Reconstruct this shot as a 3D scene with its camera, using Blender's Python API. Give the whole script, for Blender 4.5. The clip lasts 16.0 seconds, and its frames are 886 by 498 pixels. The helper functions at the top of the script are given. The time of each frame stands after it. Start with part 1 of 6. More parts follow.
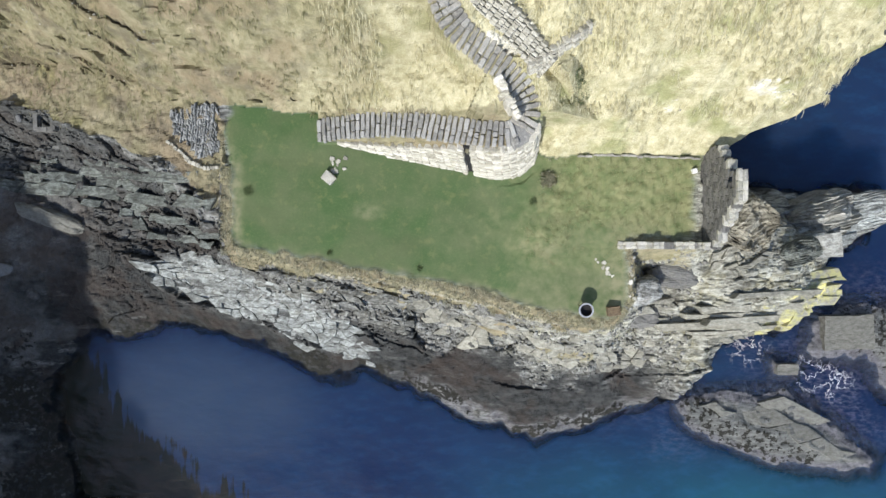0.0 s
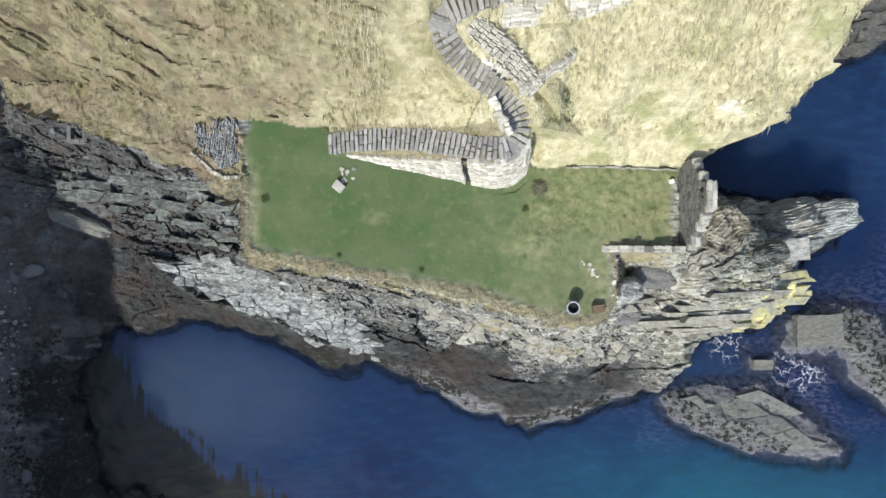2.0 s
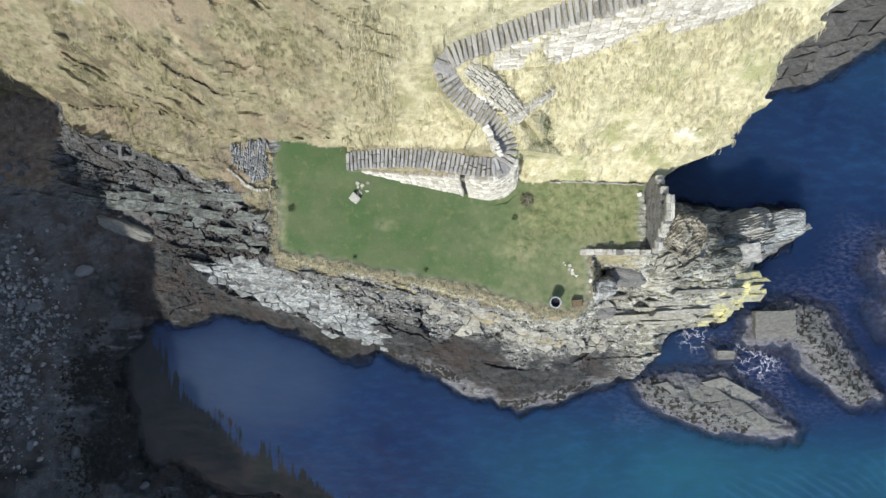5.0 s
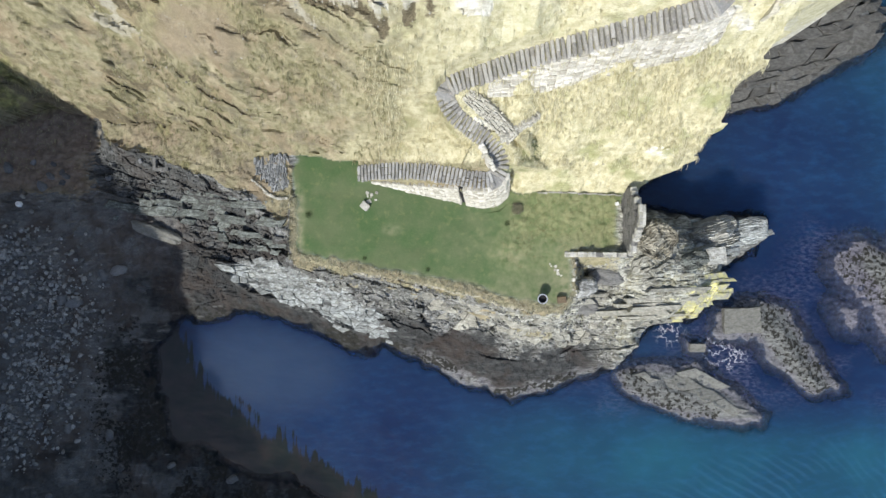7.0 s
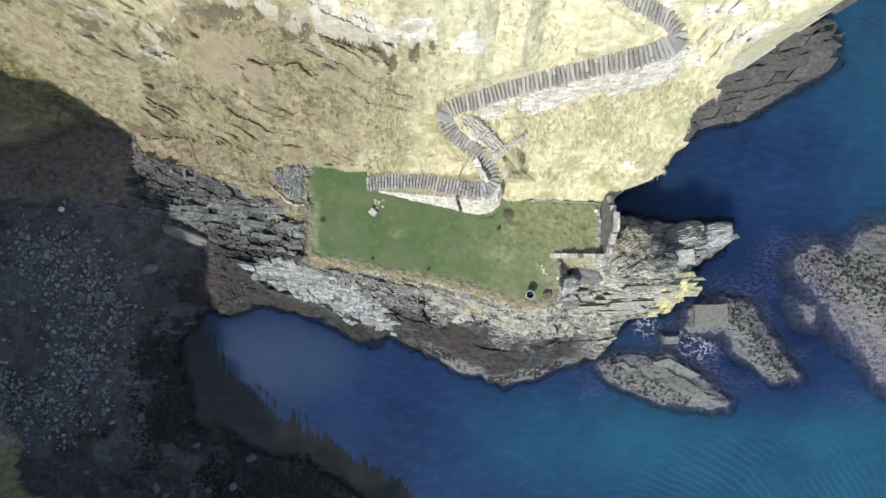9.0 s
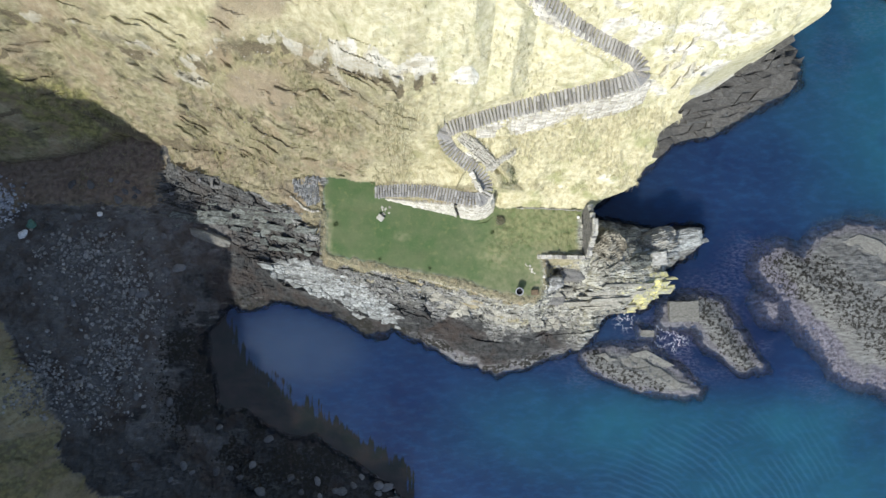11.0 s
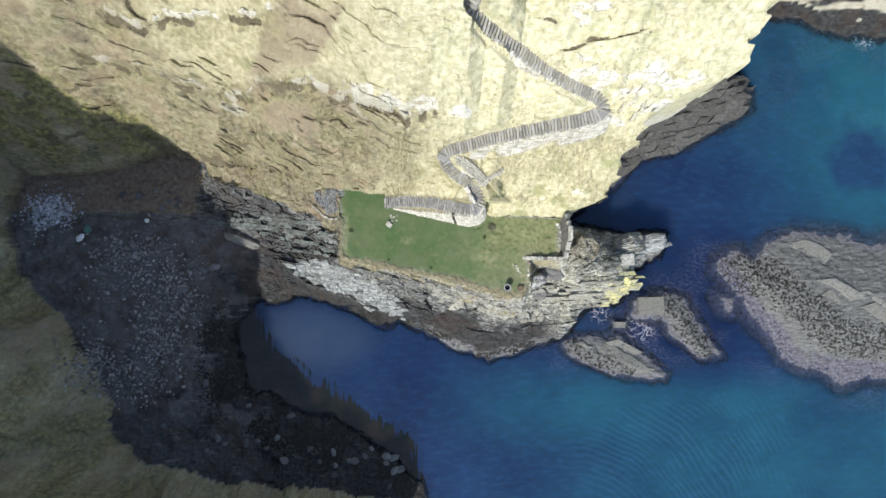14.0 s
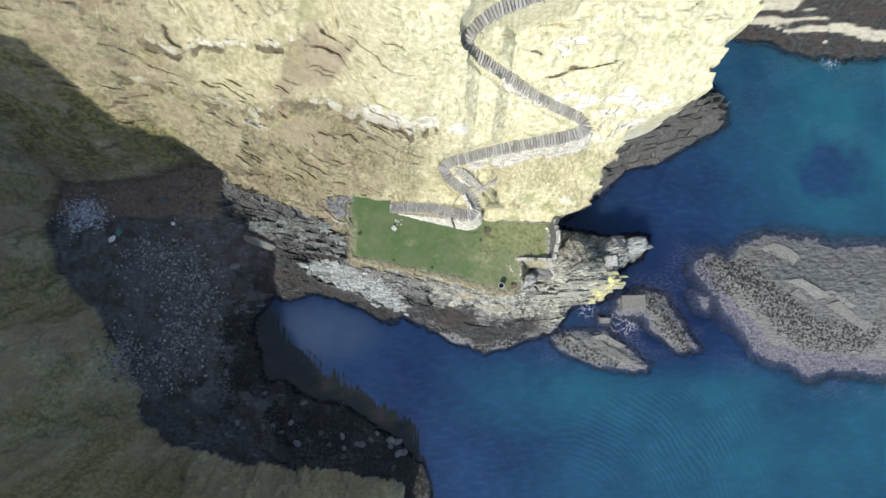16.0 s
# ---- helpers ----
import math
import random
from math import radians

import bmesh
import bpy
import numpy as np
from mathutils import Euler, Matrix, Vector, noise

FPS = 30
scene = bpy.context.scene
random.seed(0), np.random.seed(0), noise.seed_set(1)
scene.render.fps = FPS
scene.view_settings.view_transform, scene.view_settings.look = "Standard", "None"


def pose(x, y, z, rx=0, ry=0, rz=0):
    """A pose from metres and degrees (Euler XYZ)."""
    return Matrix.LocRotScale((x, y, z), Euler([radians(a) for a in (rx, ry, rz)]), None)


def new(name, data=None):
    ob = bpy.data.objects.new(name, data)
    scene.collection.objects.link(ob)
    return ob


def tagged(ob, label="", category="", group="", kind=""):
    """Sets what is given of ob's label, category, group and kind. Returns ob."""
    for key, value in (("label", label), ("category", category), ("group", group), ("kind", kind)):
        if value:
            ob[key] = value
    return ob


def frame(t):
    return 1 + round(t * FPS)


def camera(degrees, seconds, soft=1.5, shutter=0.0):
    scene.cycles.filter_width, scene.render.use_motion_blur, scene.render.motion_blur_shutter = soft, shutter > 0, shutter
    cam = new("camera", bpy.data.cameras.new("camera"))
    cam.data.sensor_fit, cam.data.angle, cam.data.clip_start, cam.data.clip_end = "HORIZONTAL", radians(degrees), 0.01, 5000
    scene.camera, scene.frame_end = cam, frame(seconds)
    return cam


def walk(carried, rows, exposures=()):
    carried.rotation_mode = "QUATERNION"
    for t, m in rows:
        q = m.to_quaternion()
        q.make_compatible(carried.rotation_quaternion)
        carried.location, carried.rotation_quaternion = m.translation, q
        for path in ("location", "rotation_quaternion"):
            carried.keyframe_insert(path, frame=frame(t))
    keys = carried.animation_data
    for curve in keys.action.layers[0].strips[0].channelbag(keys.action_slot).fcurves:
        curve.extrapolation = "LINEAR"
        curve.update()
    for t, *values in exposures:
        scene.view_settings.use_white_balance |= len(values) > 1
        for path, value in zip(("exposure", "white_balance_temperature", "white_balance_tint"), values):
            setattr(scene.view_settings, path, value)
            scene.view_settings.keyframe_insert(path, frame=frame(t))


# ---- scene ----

cam = camera(73.7, 16.0)
# seconds, eye x y z in metres (z from the sea), turns in degrees of a camera that looks straight down
PATH = [
    (0.0, 0.007, 0.007, 45.577, -1.826, 0.087, 0.000),
    (0.5, -0.011, 0.019, 46.298, -1.718, 0.078, 0.032),
    (1.0, -0.000, 0.022, 47.160, -1.612, 0.067, 0.063),
    (1.5, 0.019, 0.027, 48.102, -1.507, 0.069, 0.093),
    (2.0, 0.017, 0.015, 49.077, -1.403, 0.088, 0.124),
    (2.5, 0.037, 0.011, 50.120, -1.297, 0.110, 0.144),
    (3.0, 0.047, 0.004, 51.147, -1.199, 0.122, 0.162),
    (3.5, 0.038, 0.005, 52.177, -1.114, 0.116, 0.181),
    (4.0, 0.005, -0.011, 53.243, -1.039, 0.102, 0.197),
    (6.5, -0.330, -0.052, 60.110, -0.584, -0.156, 0.338),
    (7.0, -0.359, -0.040, 61.667, -0.521, -0.214, 0.391),
    (7.5, -0.365, -0.041, 63.303, -0.468, -0.278, 0.431),
    (8.0, -0.386, -0.055, 64.959, -0.419, -0.318, 0.455),
    (8.5, -0.418, -0.057, 66.717, -0.365, -0.341, 0.493),
    (9.0, -0.445, -0.056, 68.422, -0.312, -0.350, 0.540),
    (11.5, -0.526, -0.042, 77.859, -0.082, -0.427, 0.736),
    (12.0, -0.537, -0.024, 79.801, -0.053, -0.426, 0.745),
    (12.5, -0.546, 0.004, 81.737, -0.021, -0.430, 0.749),
    (13.0, -0.554, 0.023, 83.685, -0.000, -0.426, 0.757),
    (13.5, -0.537, 0.044, 85.577, 0.018, -0.417, 0.779),
    (14.0, -0.490, 0.070, 87.569, 0.033, -0.389, 0.819),
    (14.5, -0.438, 0.102, 89.587, 0.057, -0.346, 0.856),
    (15.0, -0.409, 0.123, 91.658, 0.089, -0.309, 0.898),
    (15.5, -0.384, 0.108, 93.572, 0.118, -0.296, 0.952),
    (16.0, -0.385, 0.102, 95.577, 0.157, -0.277, 1.010),
]
walk(cam, [(t, pose(x, y, z, a, b, c)) for t, x, y, z, a, b, c in PATH], exposures=[(0.0, 0.64), (16.0, 0.64)])

# ---- light ----
SUN_TO = Vector((-0.46, -0.89, 0.0)).normalized()
SUN_EL = radians(43)
world = bpy.data.worlds.new("sky")
scene.world = world
world.use_nodes = True
wn = world.node_tree
sky = wn.nodes.new("ShaderNodeTexSky")
sky.sky_type, sky.sun_disc = "NISHITA", False
sky.sun_elevation = SUN_EL
sky.sun_rotation = math.atan2(SUN_TO.x, SUN_TO.y)
wn.links.new(sky.outputs[0], wn.nodes["Background"].inputs[0])
wn.nodes["Background"].inputs[1].default_value = 0.15
sun = new("sun", bpy.data.lights.new("sun", "SUN"))
sun.data.energy, sun.data.angle, sun.data.color = 3.62, radians(0.53), (0.98, 0.97, 0.93)
sun_way = -(SUN_TO * math.cos(SUN_EL) + Vector((0, 0, math.sin(SUN_EL))))
sun.rotation_euler = sun_way.to_track_quat("-Z", "Y").to_euler()


# ---- noise on arrays ----
def hash2(ix, iy, s):
    h = (ix.astype(np.int64) * 374761393 + iy.astype(np.int64) * 668265263 + s * 974634191) & 0xFFFFFFFF
    h = ((h ^ (h >> 13)) * 1274126177) & 0xFFFFFFFF
    h = ((h ^ (h >> 16)) * 2246822519) & 0xFFFFFFFF
    return ((h ^ (h >> 15)) & 0xFFFFFF) / float(0x1000000)


def vnoise(x, y, s=0):
    ix, iy = np.floor(x), np.floor(y)
    fx, fy = x - ix, y - iy
    fx, fy = fx * fx * (3 - 2 * fx), fy * fy * (3 - 2 * fy)
    a, b = hash2(ix, iy, s), hash2(ix + 1, iy, s)
    c, d = hash2(ix, iy + 1, s), hash2(ix + 1, iy + 1, s)
    return (a * (1 - fx) + b * fx) * (1 - fy) + (c * (1 - fx) + d * fx) * fy


def fbm(x, y, octaves=4, s=0):
    """Noise of several sizes, about -1 to 1."""
    total, amp, norm = 0.0, 1.0, 0.0
    for k in range(octaves):
        total = total + amp * (vnoise(x, y, s + 17 * k) * 2 - 1)
        norm += amp
        amp *= 0.5
        x, y = x * 2.03 + 3.1, y * 2.03 - 1.7
    return total / norm * 1.5


def cells(x, y, s=0):
    """Cracked blocks: the gap to the nearest joint, and a random value for each block."""
    ix, iy = np.floor(x), np.floor(y)
    d1, d2, own = np.full(x.shape, 9.0), np.full(x.shape, 9.0), np.zeros(x.shape)
    for i in (-1, 0, 1):
        for j in (-1, 0, 1):
            cx, cy = ix + i, iy + j
            px = cx + 0.15 + 0.7 * hash2(cx, cy, s)
            py = cy + 0.15 + 0.7 * hash2(cx, cy, s + 5)
            d = np.hypot(px - x, py - y)
            closer = d < d1
            d2 = np.where(closer, d1, np.minimum(d2, d))
            own = np.where(closer, hash2(cx, cy, s + 9), own)
            d1 = np.where(closer, d, d1)
    return d2 - d1, own


def smooth(a, b, x):
    t = np.clip((x - a) / (b - a), 0, 1)
    return t * t * (3 - 2 * t)


def line_distance(x, y, pts, closed=False):
    """Distance to a line of points, and how far along it (in points) the nearest place lies."""
    best, along = np.full(x.shape, 1e9), np.zeros(x.shape)
    n = len(pts)
    for i in range(n if closed else n - 1):
        (ax, ay), (bx, by) = pts[i][:2], pts[(i + 1) % n][:2]
        dx, dy = bx - ax, by - ay
        t = np.clip(((x - ax) * dx + (y - ay) * dy) / (dx * dx + dy * dy), 0, 1)
        d = np.hypot(x - ax - t * dx, y - ay - t * dy)
        near = d < best
        best, along = np.where(near, d, best), np.where(near, i + t, along)
    return best, along


def inside_distance(x, y, pts):
    """Distance to the rim of a closed outline, positive inside."""
    d, _ = line_distance(x, y, pts, True)
    odd = np.zeros(x.shape, bool)
    n = len(pts)
    for i in range(n):
        (ax, ay), (bx, by) = pts[i], pts[(i + 1) % n]
        if ay == by:
            continue
        odd ^= ((ay > y) != (by > y)) & (x < (bx - ax) * (y - ay) / (by - ay) + ax)
    return np.where(odd, d, -d)


# ---- the plan ----
SHORE = [(-22, -7.2), (-16.9, -8), (-13.4, -9.5), (-9.9, -11.1), (-6.4, -10.8), (-3.8, -12.2), (-0.2, -13.3), (2.8, -14.8), (6.8, -16.4),
         (10.3, -15.5), (13.8, -13.5), (17.3, -12.4), (19.7, -10.2), (21.2, -8.4), (25.4, -8), (28.4, -5.3), (28.3, -3.1), (30.2, -1.4),
         (32.4, -0.5), (33.4, 1.6), (32.8, 2.9), (29.7, 3.2), (25.8, 2.7), (20, 3.4), (17.2, 4.6), (16, 20), (-300, 20), (-300, -90),
         (-1, -90), (-1.5, -38), (-3, -34), (-7, -31), (-13, -26.5), (-20, -24.5), (-28, -21), (-30.5, -15), (-30.5, -11), (-27.5, -8.2)]
LAWN = [(-14.1, 8.8), (-14.1, -1.3), (-13, -1.5), (-10.2, -2.1), (-6.6, -2.7), (-3, -3.2), (0.5, -3.9), (4.1, -4.9), (7.7, -5.7), (10.4, -5.8),
        (11.6, -4.3), (11.5, -1.1), (15.6, -1.0), (15.6, 6.5), (5, 8), (-8, 9)]
TURF_WEST = [(-14.1, 0.2), (-15.0, 0.5), (-16.2, 2.4), (-18.3, 4.2), (-21.5, 5.6), (-25, 6.6), (-29, 7.8), (-33, 10), (-34, 13), (-13.6, 12)]
ISLAND = [(18.2, -13.0), (19.3, -12.4), (21.6, -12.2), (23.8, -12.7), (26.8, -12.5), (29.5, -14.6), (31.9, -16.4), (33.2, -18.1), (32.8, -18.8), (31.3, -18.9), (28.5, -18.4), (25.2, -17.8), (21.9, -16.8), (19.7, -15.5), (18.4, -14.0)]
SKERRY = [(28.3, -9.2), (29, -6.5), (32.5, -5.6), (36.5, -6.4), (38.5, -10.8), (41.5, -14.9), (38.5, -15.8), (34.9, -12.6), (32.6, -9.7), (29.6, -9.7)]
REEF = [(40.8, -0.7), (43.4, 0.1), (46.9, -0.6), (48.7, 2.1), (52.2, 3.2), (55.8, 3.2), (62.9, 1.7), (80, 2), (110, -6), (110, -22), (72, -18.5), (63.2, -17.7), (59.6, -18.8),
        (56.7, -17.1), (53.9, -16.7), (51, -15.4), (48.9, -12.2), (46, -9.4), (43.5, -5.6), (40.6, -2.1)]
REEF_FOOT = [(40.6, -1.6), (43.5, -5.6), (46, -9.4), (48.9, -12.2), (51, -15.4), (56.7, -17.1), (63.2, -18), (80, -19)]
AWASH = [(41.1, -6.3), (43.2, -6.3), (42.9, -8.4), (42.0, -8.1)]
PALE_SHELF = [(-22.5, -2.4), (-19.7, -1.9), (-16.6, -1.8), (-13.5, -2.6), (-11, -4.0), (-8, -6.0), (-5.4, -8.0), (-5.6, -10.0), (-9, -9.3), (-13.2, -7.2), (-16.5, -6.0), (-19.2, -5.0), (-21.5, -3.8)]
# line of shade behind the pale shelf, put in by colour only
CREVICE_SHADE = [(-27, -0.2), (-21, -1.1), (-17, -0.9), (-14.6, -0.6)]
# where weed hangs on the tidal rocks: a line, its reach and how thickly it grows
WEED = [([(43, -1.8), (48.4, -3.4), (53.5, -8), (58.5, -12.3), (68, -13)], 4.2, 0.56), ([(18.6, -13.9), (21.5, -15.5), (24.5, -16.6), (27.6, -17.7)], 1.7, 0.5),
        ([(32.6, -6.6), (35.6, -8), (38.2, -12), (40, -15)], 3.8, 0.52), ([(25.6, -14.6), (27, -13.2)], 1.0, 0.35)]
BROWN_EARTH = [[(-22.3, 19.1), (-19.1, 20.6), (-18, 22), (-14, 23.4), (-9, 21.2), (-13.9, 18.3)], [(-22.2, 15.9), (-19.1, 16.8), (-15, 15.9), (-13.8, 14.1), (-19.1, 13.8)]]
# western shore rocks, wet at the foot, where cast shade is painted dark too
SHADED_WET = [(-42, 1.8), (-34.3, 1.2), (-26.4, 0.5), (-24, -1.0), (-22.4, -2.6), (-21.2, -4.2), (-19, -5.6), (-15.8, -6.6), (-12.8, -7.8), (-9, -9.9), (-9, -13), (-24, -10), (-32, -9), (-42, -5)]
# beds that stand out across the north cliff, each with its height and its share of bare stone
BEDS = [([(-44, 22.6), (-40.5, 21.6), (-33.2, 19.7), (-29.5, 19.0), (-27.2, 18.0), (-23.5, 17.3), (-19.1, 18.0), (-15, 17.4), (-11.8, 16.5), (-8.3, 15.3), (-4, 14.2), (0.6, 14.5)], 1.0, 0.95),
        ([(-46, 19.6), (-44.2, 18.6), (-42.6, 16.5), (-40.6, 14.8), (-34.4, 12.9), (-27.4, 11.4), (-20.8, 10.0), (-16.5, 8.3)], 1.1, 0.1),
        ([(-39, 24.6), (-35.8, 24.0), (-31.9, 23.2), (-26.5, 23.4), (-18.1, 22.2), (-14, 22.0)], 1.0, 0.9),
        ([(-16.5, 15.8), (-15.5, 15.5), (-11.8, 13.8), (-8.2, 12.2), (-3.7, 10.8), (-2.5, 10.5)], 0.7, 0.3), ([(-26, 15.2), (-23.9, 14.5), (-18.8, 12.5), (-15, 11.4)], 0.5, 0.3),
        ([(-38, 17.2), (-33, 15.8), (-28, 14.2), (-24, 13.0)], 0.5, 0.35)]
LITTLE_ROCK = [(25.6, -10.3), (27.2, -10.3), (27.3, -11.2), (25.6, -11.1)]
PLATFORM = [(19, 5.8), (25.6, 9.9), (29.2, 13.7), (33.4, 15.2), (39.9, 18.2), (45.1, 21.5), (45.7, 23.8), (43.5, 26.3), (40, 29), (36, 34), (22, 26), (19, 16)]
NORTH_SHORE = [(34, 40), (42, 36.5), (46.5, 35.9), (53.8, 34.7), (57.5, 33), (63, 33.1), (75, 32.8), (140, 30), (900, 60), (900, 900), (30, 900), (30, 50)]
SOUTH_FOOT = [(-58.5, 14), (-61, 9), (-62.5, 2.8), (-60, -4.1), (-54.5, -10.1), (-50.8, -16.2), (-46.5, -23), (-48, -26.6), (-42, -31.7), (-28.5, -34.5),
              (-15.4, -35.5), (-5, -37.5), (-4, -900), (-900, -900), (-900, 30), (-64, 30)]

# centre lines of the four flights of steps
FLIGHT_1 = [(-7.9, 6.2, 8.55), (-4.9, 6.3, 9.9), (-2.1, 6.1, 11.2), (0.5, 5.6, 12.6), (2.3, 5.2, 13.6), (3.4, 5.12, 14.1), (3.85, 5.25, 14.2)]
FLIGHT_2 = [(4.05, 5.4, 14.25), (4.4, 6.1, 14.5), (4.1, 7.0, 14.9), (3.2, 7.9, 15.7), (2.1, 8.6, 16.5), (0.8, 9.4, 17.4), (0.2, 10.1, 17.9), (-0.1, 10.8, 18.3), (0.0, 11.2, 18.5)]
FLIGHT_3 = [(0.1, 11.4, 18.6), (1.0, 11.75, 19.1), (2.4, 12.0, 19.8), (5.3, 12.65, 21.2), (8.4, 13.05, 22.8), (11.6, 13.5, 24.6), (13.9, 13.75, 25.8), (15.3, 14.1, 26.3), (15.95, 14.4, 26.45)]
FLIGHT_4 = [(16.2, 14.6, 26.5), (16.3, 15.2, 26.8), (15.4, 15.9, 27.4), (13.9, 16.3, 28.0), (10.4, 17.4, 29.6), (6.5, 18.9, 32.4), (4.0, 19.8, 34.6), (2.0, 20.5, 36.8),
            (1.9, 21.1, 37.6), (2.8, 21.9, 38.8), (4.5, 22.7, 40.3), (7.5, 23.4, 42.0), (12, 24.4, 43.6)]
WAYS = [(FLIGHT_1, 1.45), (FLIGHT_2, 1.35), (FLIGHT_3, 1.5), (FLIGHT_4, 1.4)]


# revetments: foot line, head line; the bank lies on their left
WALL_1 = ([(-6.6, 5.35, 8.3), (-3, 4.5, 8.3), (-0.5, 4.0, 8.3), (1.8, 3.5, 8.3), (3.3, 3.2, 8.4), (4.6, 3.4, 8.5), (5.5, 4.1, 8.7), (5.7, 5.0, 9.2)],
          [(-6.6, 5.45, 8.6), (-3, 5.05, 9.6), (-0.5, 4.75, 11.2), (1.4, 4.4, 12.9), (3.2, 4.2, 13.8), (4.2, 4.4, 14.0), (4.85, 4.9, 14.1), (5.15, 5.6, 14.2)])
WALL_2 = ([(4.85, 7.7, 15.2), (4.0, 8.35, 15.9), (3.0, 9.2, 16.7), (2.0, 9.9, 17.4), (1.1, 10.6, 17.9)][::-1],
          [(5.5, 8.3, 16.2), (4.7, 9.1, 16.9), (3.7, 9.95, 17.7), (2.7, 10.6, 18.3), (1.7, 11.15, 18.8)][::-1])
WALL_3 = ([(4.3, 7.75, 15.45), (5.6, 8.5, 16.1), (7.1, 9.4, 16.95)], [(4.3, 8.1, 16.05), (5.5, 8.85, 16.7), (7.0, 9.7, 17.5)])
WALL_4 = ([(3.0, 10.75, 18.0), (7.0, 11.05, 18.6), (12.0, 11.75, 20.9), (15.5, 12.3, 22.6), (17.4, 13.0, 23.4)],
          [(3.0, 11.3, 19.7), (7.0, 12.1, 21.8), (12.0, 12.75, 24.6), (15.5, 13.35, 26.1), (17.2, 14.1, 26.3)])
WALL_5 = ([(4.0, 18.9, 33.4), (8.0, 17.35, 29.9), (12.0, 16.0, 27.6), (14.8, 15.15, 26.4)], [(4.0, 19.15, 34.4), (8.0, 17.65, 31.0), (12.0, 16.3, 28.6), (14.7, 15.45, 27.4)])
WALL_6 = ([(-14.35, 4.3, 5.2), (-14.3, 1.4, 5.0), (-14.2, -1.3, 5.4)], [(-14.15, 4.3, 8.15), (-14.1, 1.4, 8.15), (-14.0, -1.3, 8.15)])
WALLS = [WALL_1, WALL_2, WALL_3, WALL_4, WALL_5]


def lawn_level(x):
    return np.interp(x, [-14, 2, 8, 11, 16], [8.25, 8.3, 9.2, 9.7, 9.9])


def left_of(x, y, pts, along):
    """Whether places lie to the left of a line, by its nearest stretch."""
    i = np.clip(np.floor(along).astype(int), 0, len(pts) - 2)
    p = np.array([q[:2] for q in pts])
    d = p[i + 1] - p[i]
    return d[..., 0] * (y - p[i][..., 1]) - d[..., 1] * (x - p[i][..., 0]) > 0


def blob(x, y, cx, cy, rx, ry):
    """One at a place, falling to nothing at the rim of an oval round it."""
    return smooth(1.0, 0.3, np.hypot((x - cx) / rx, (y - cy) / ry))


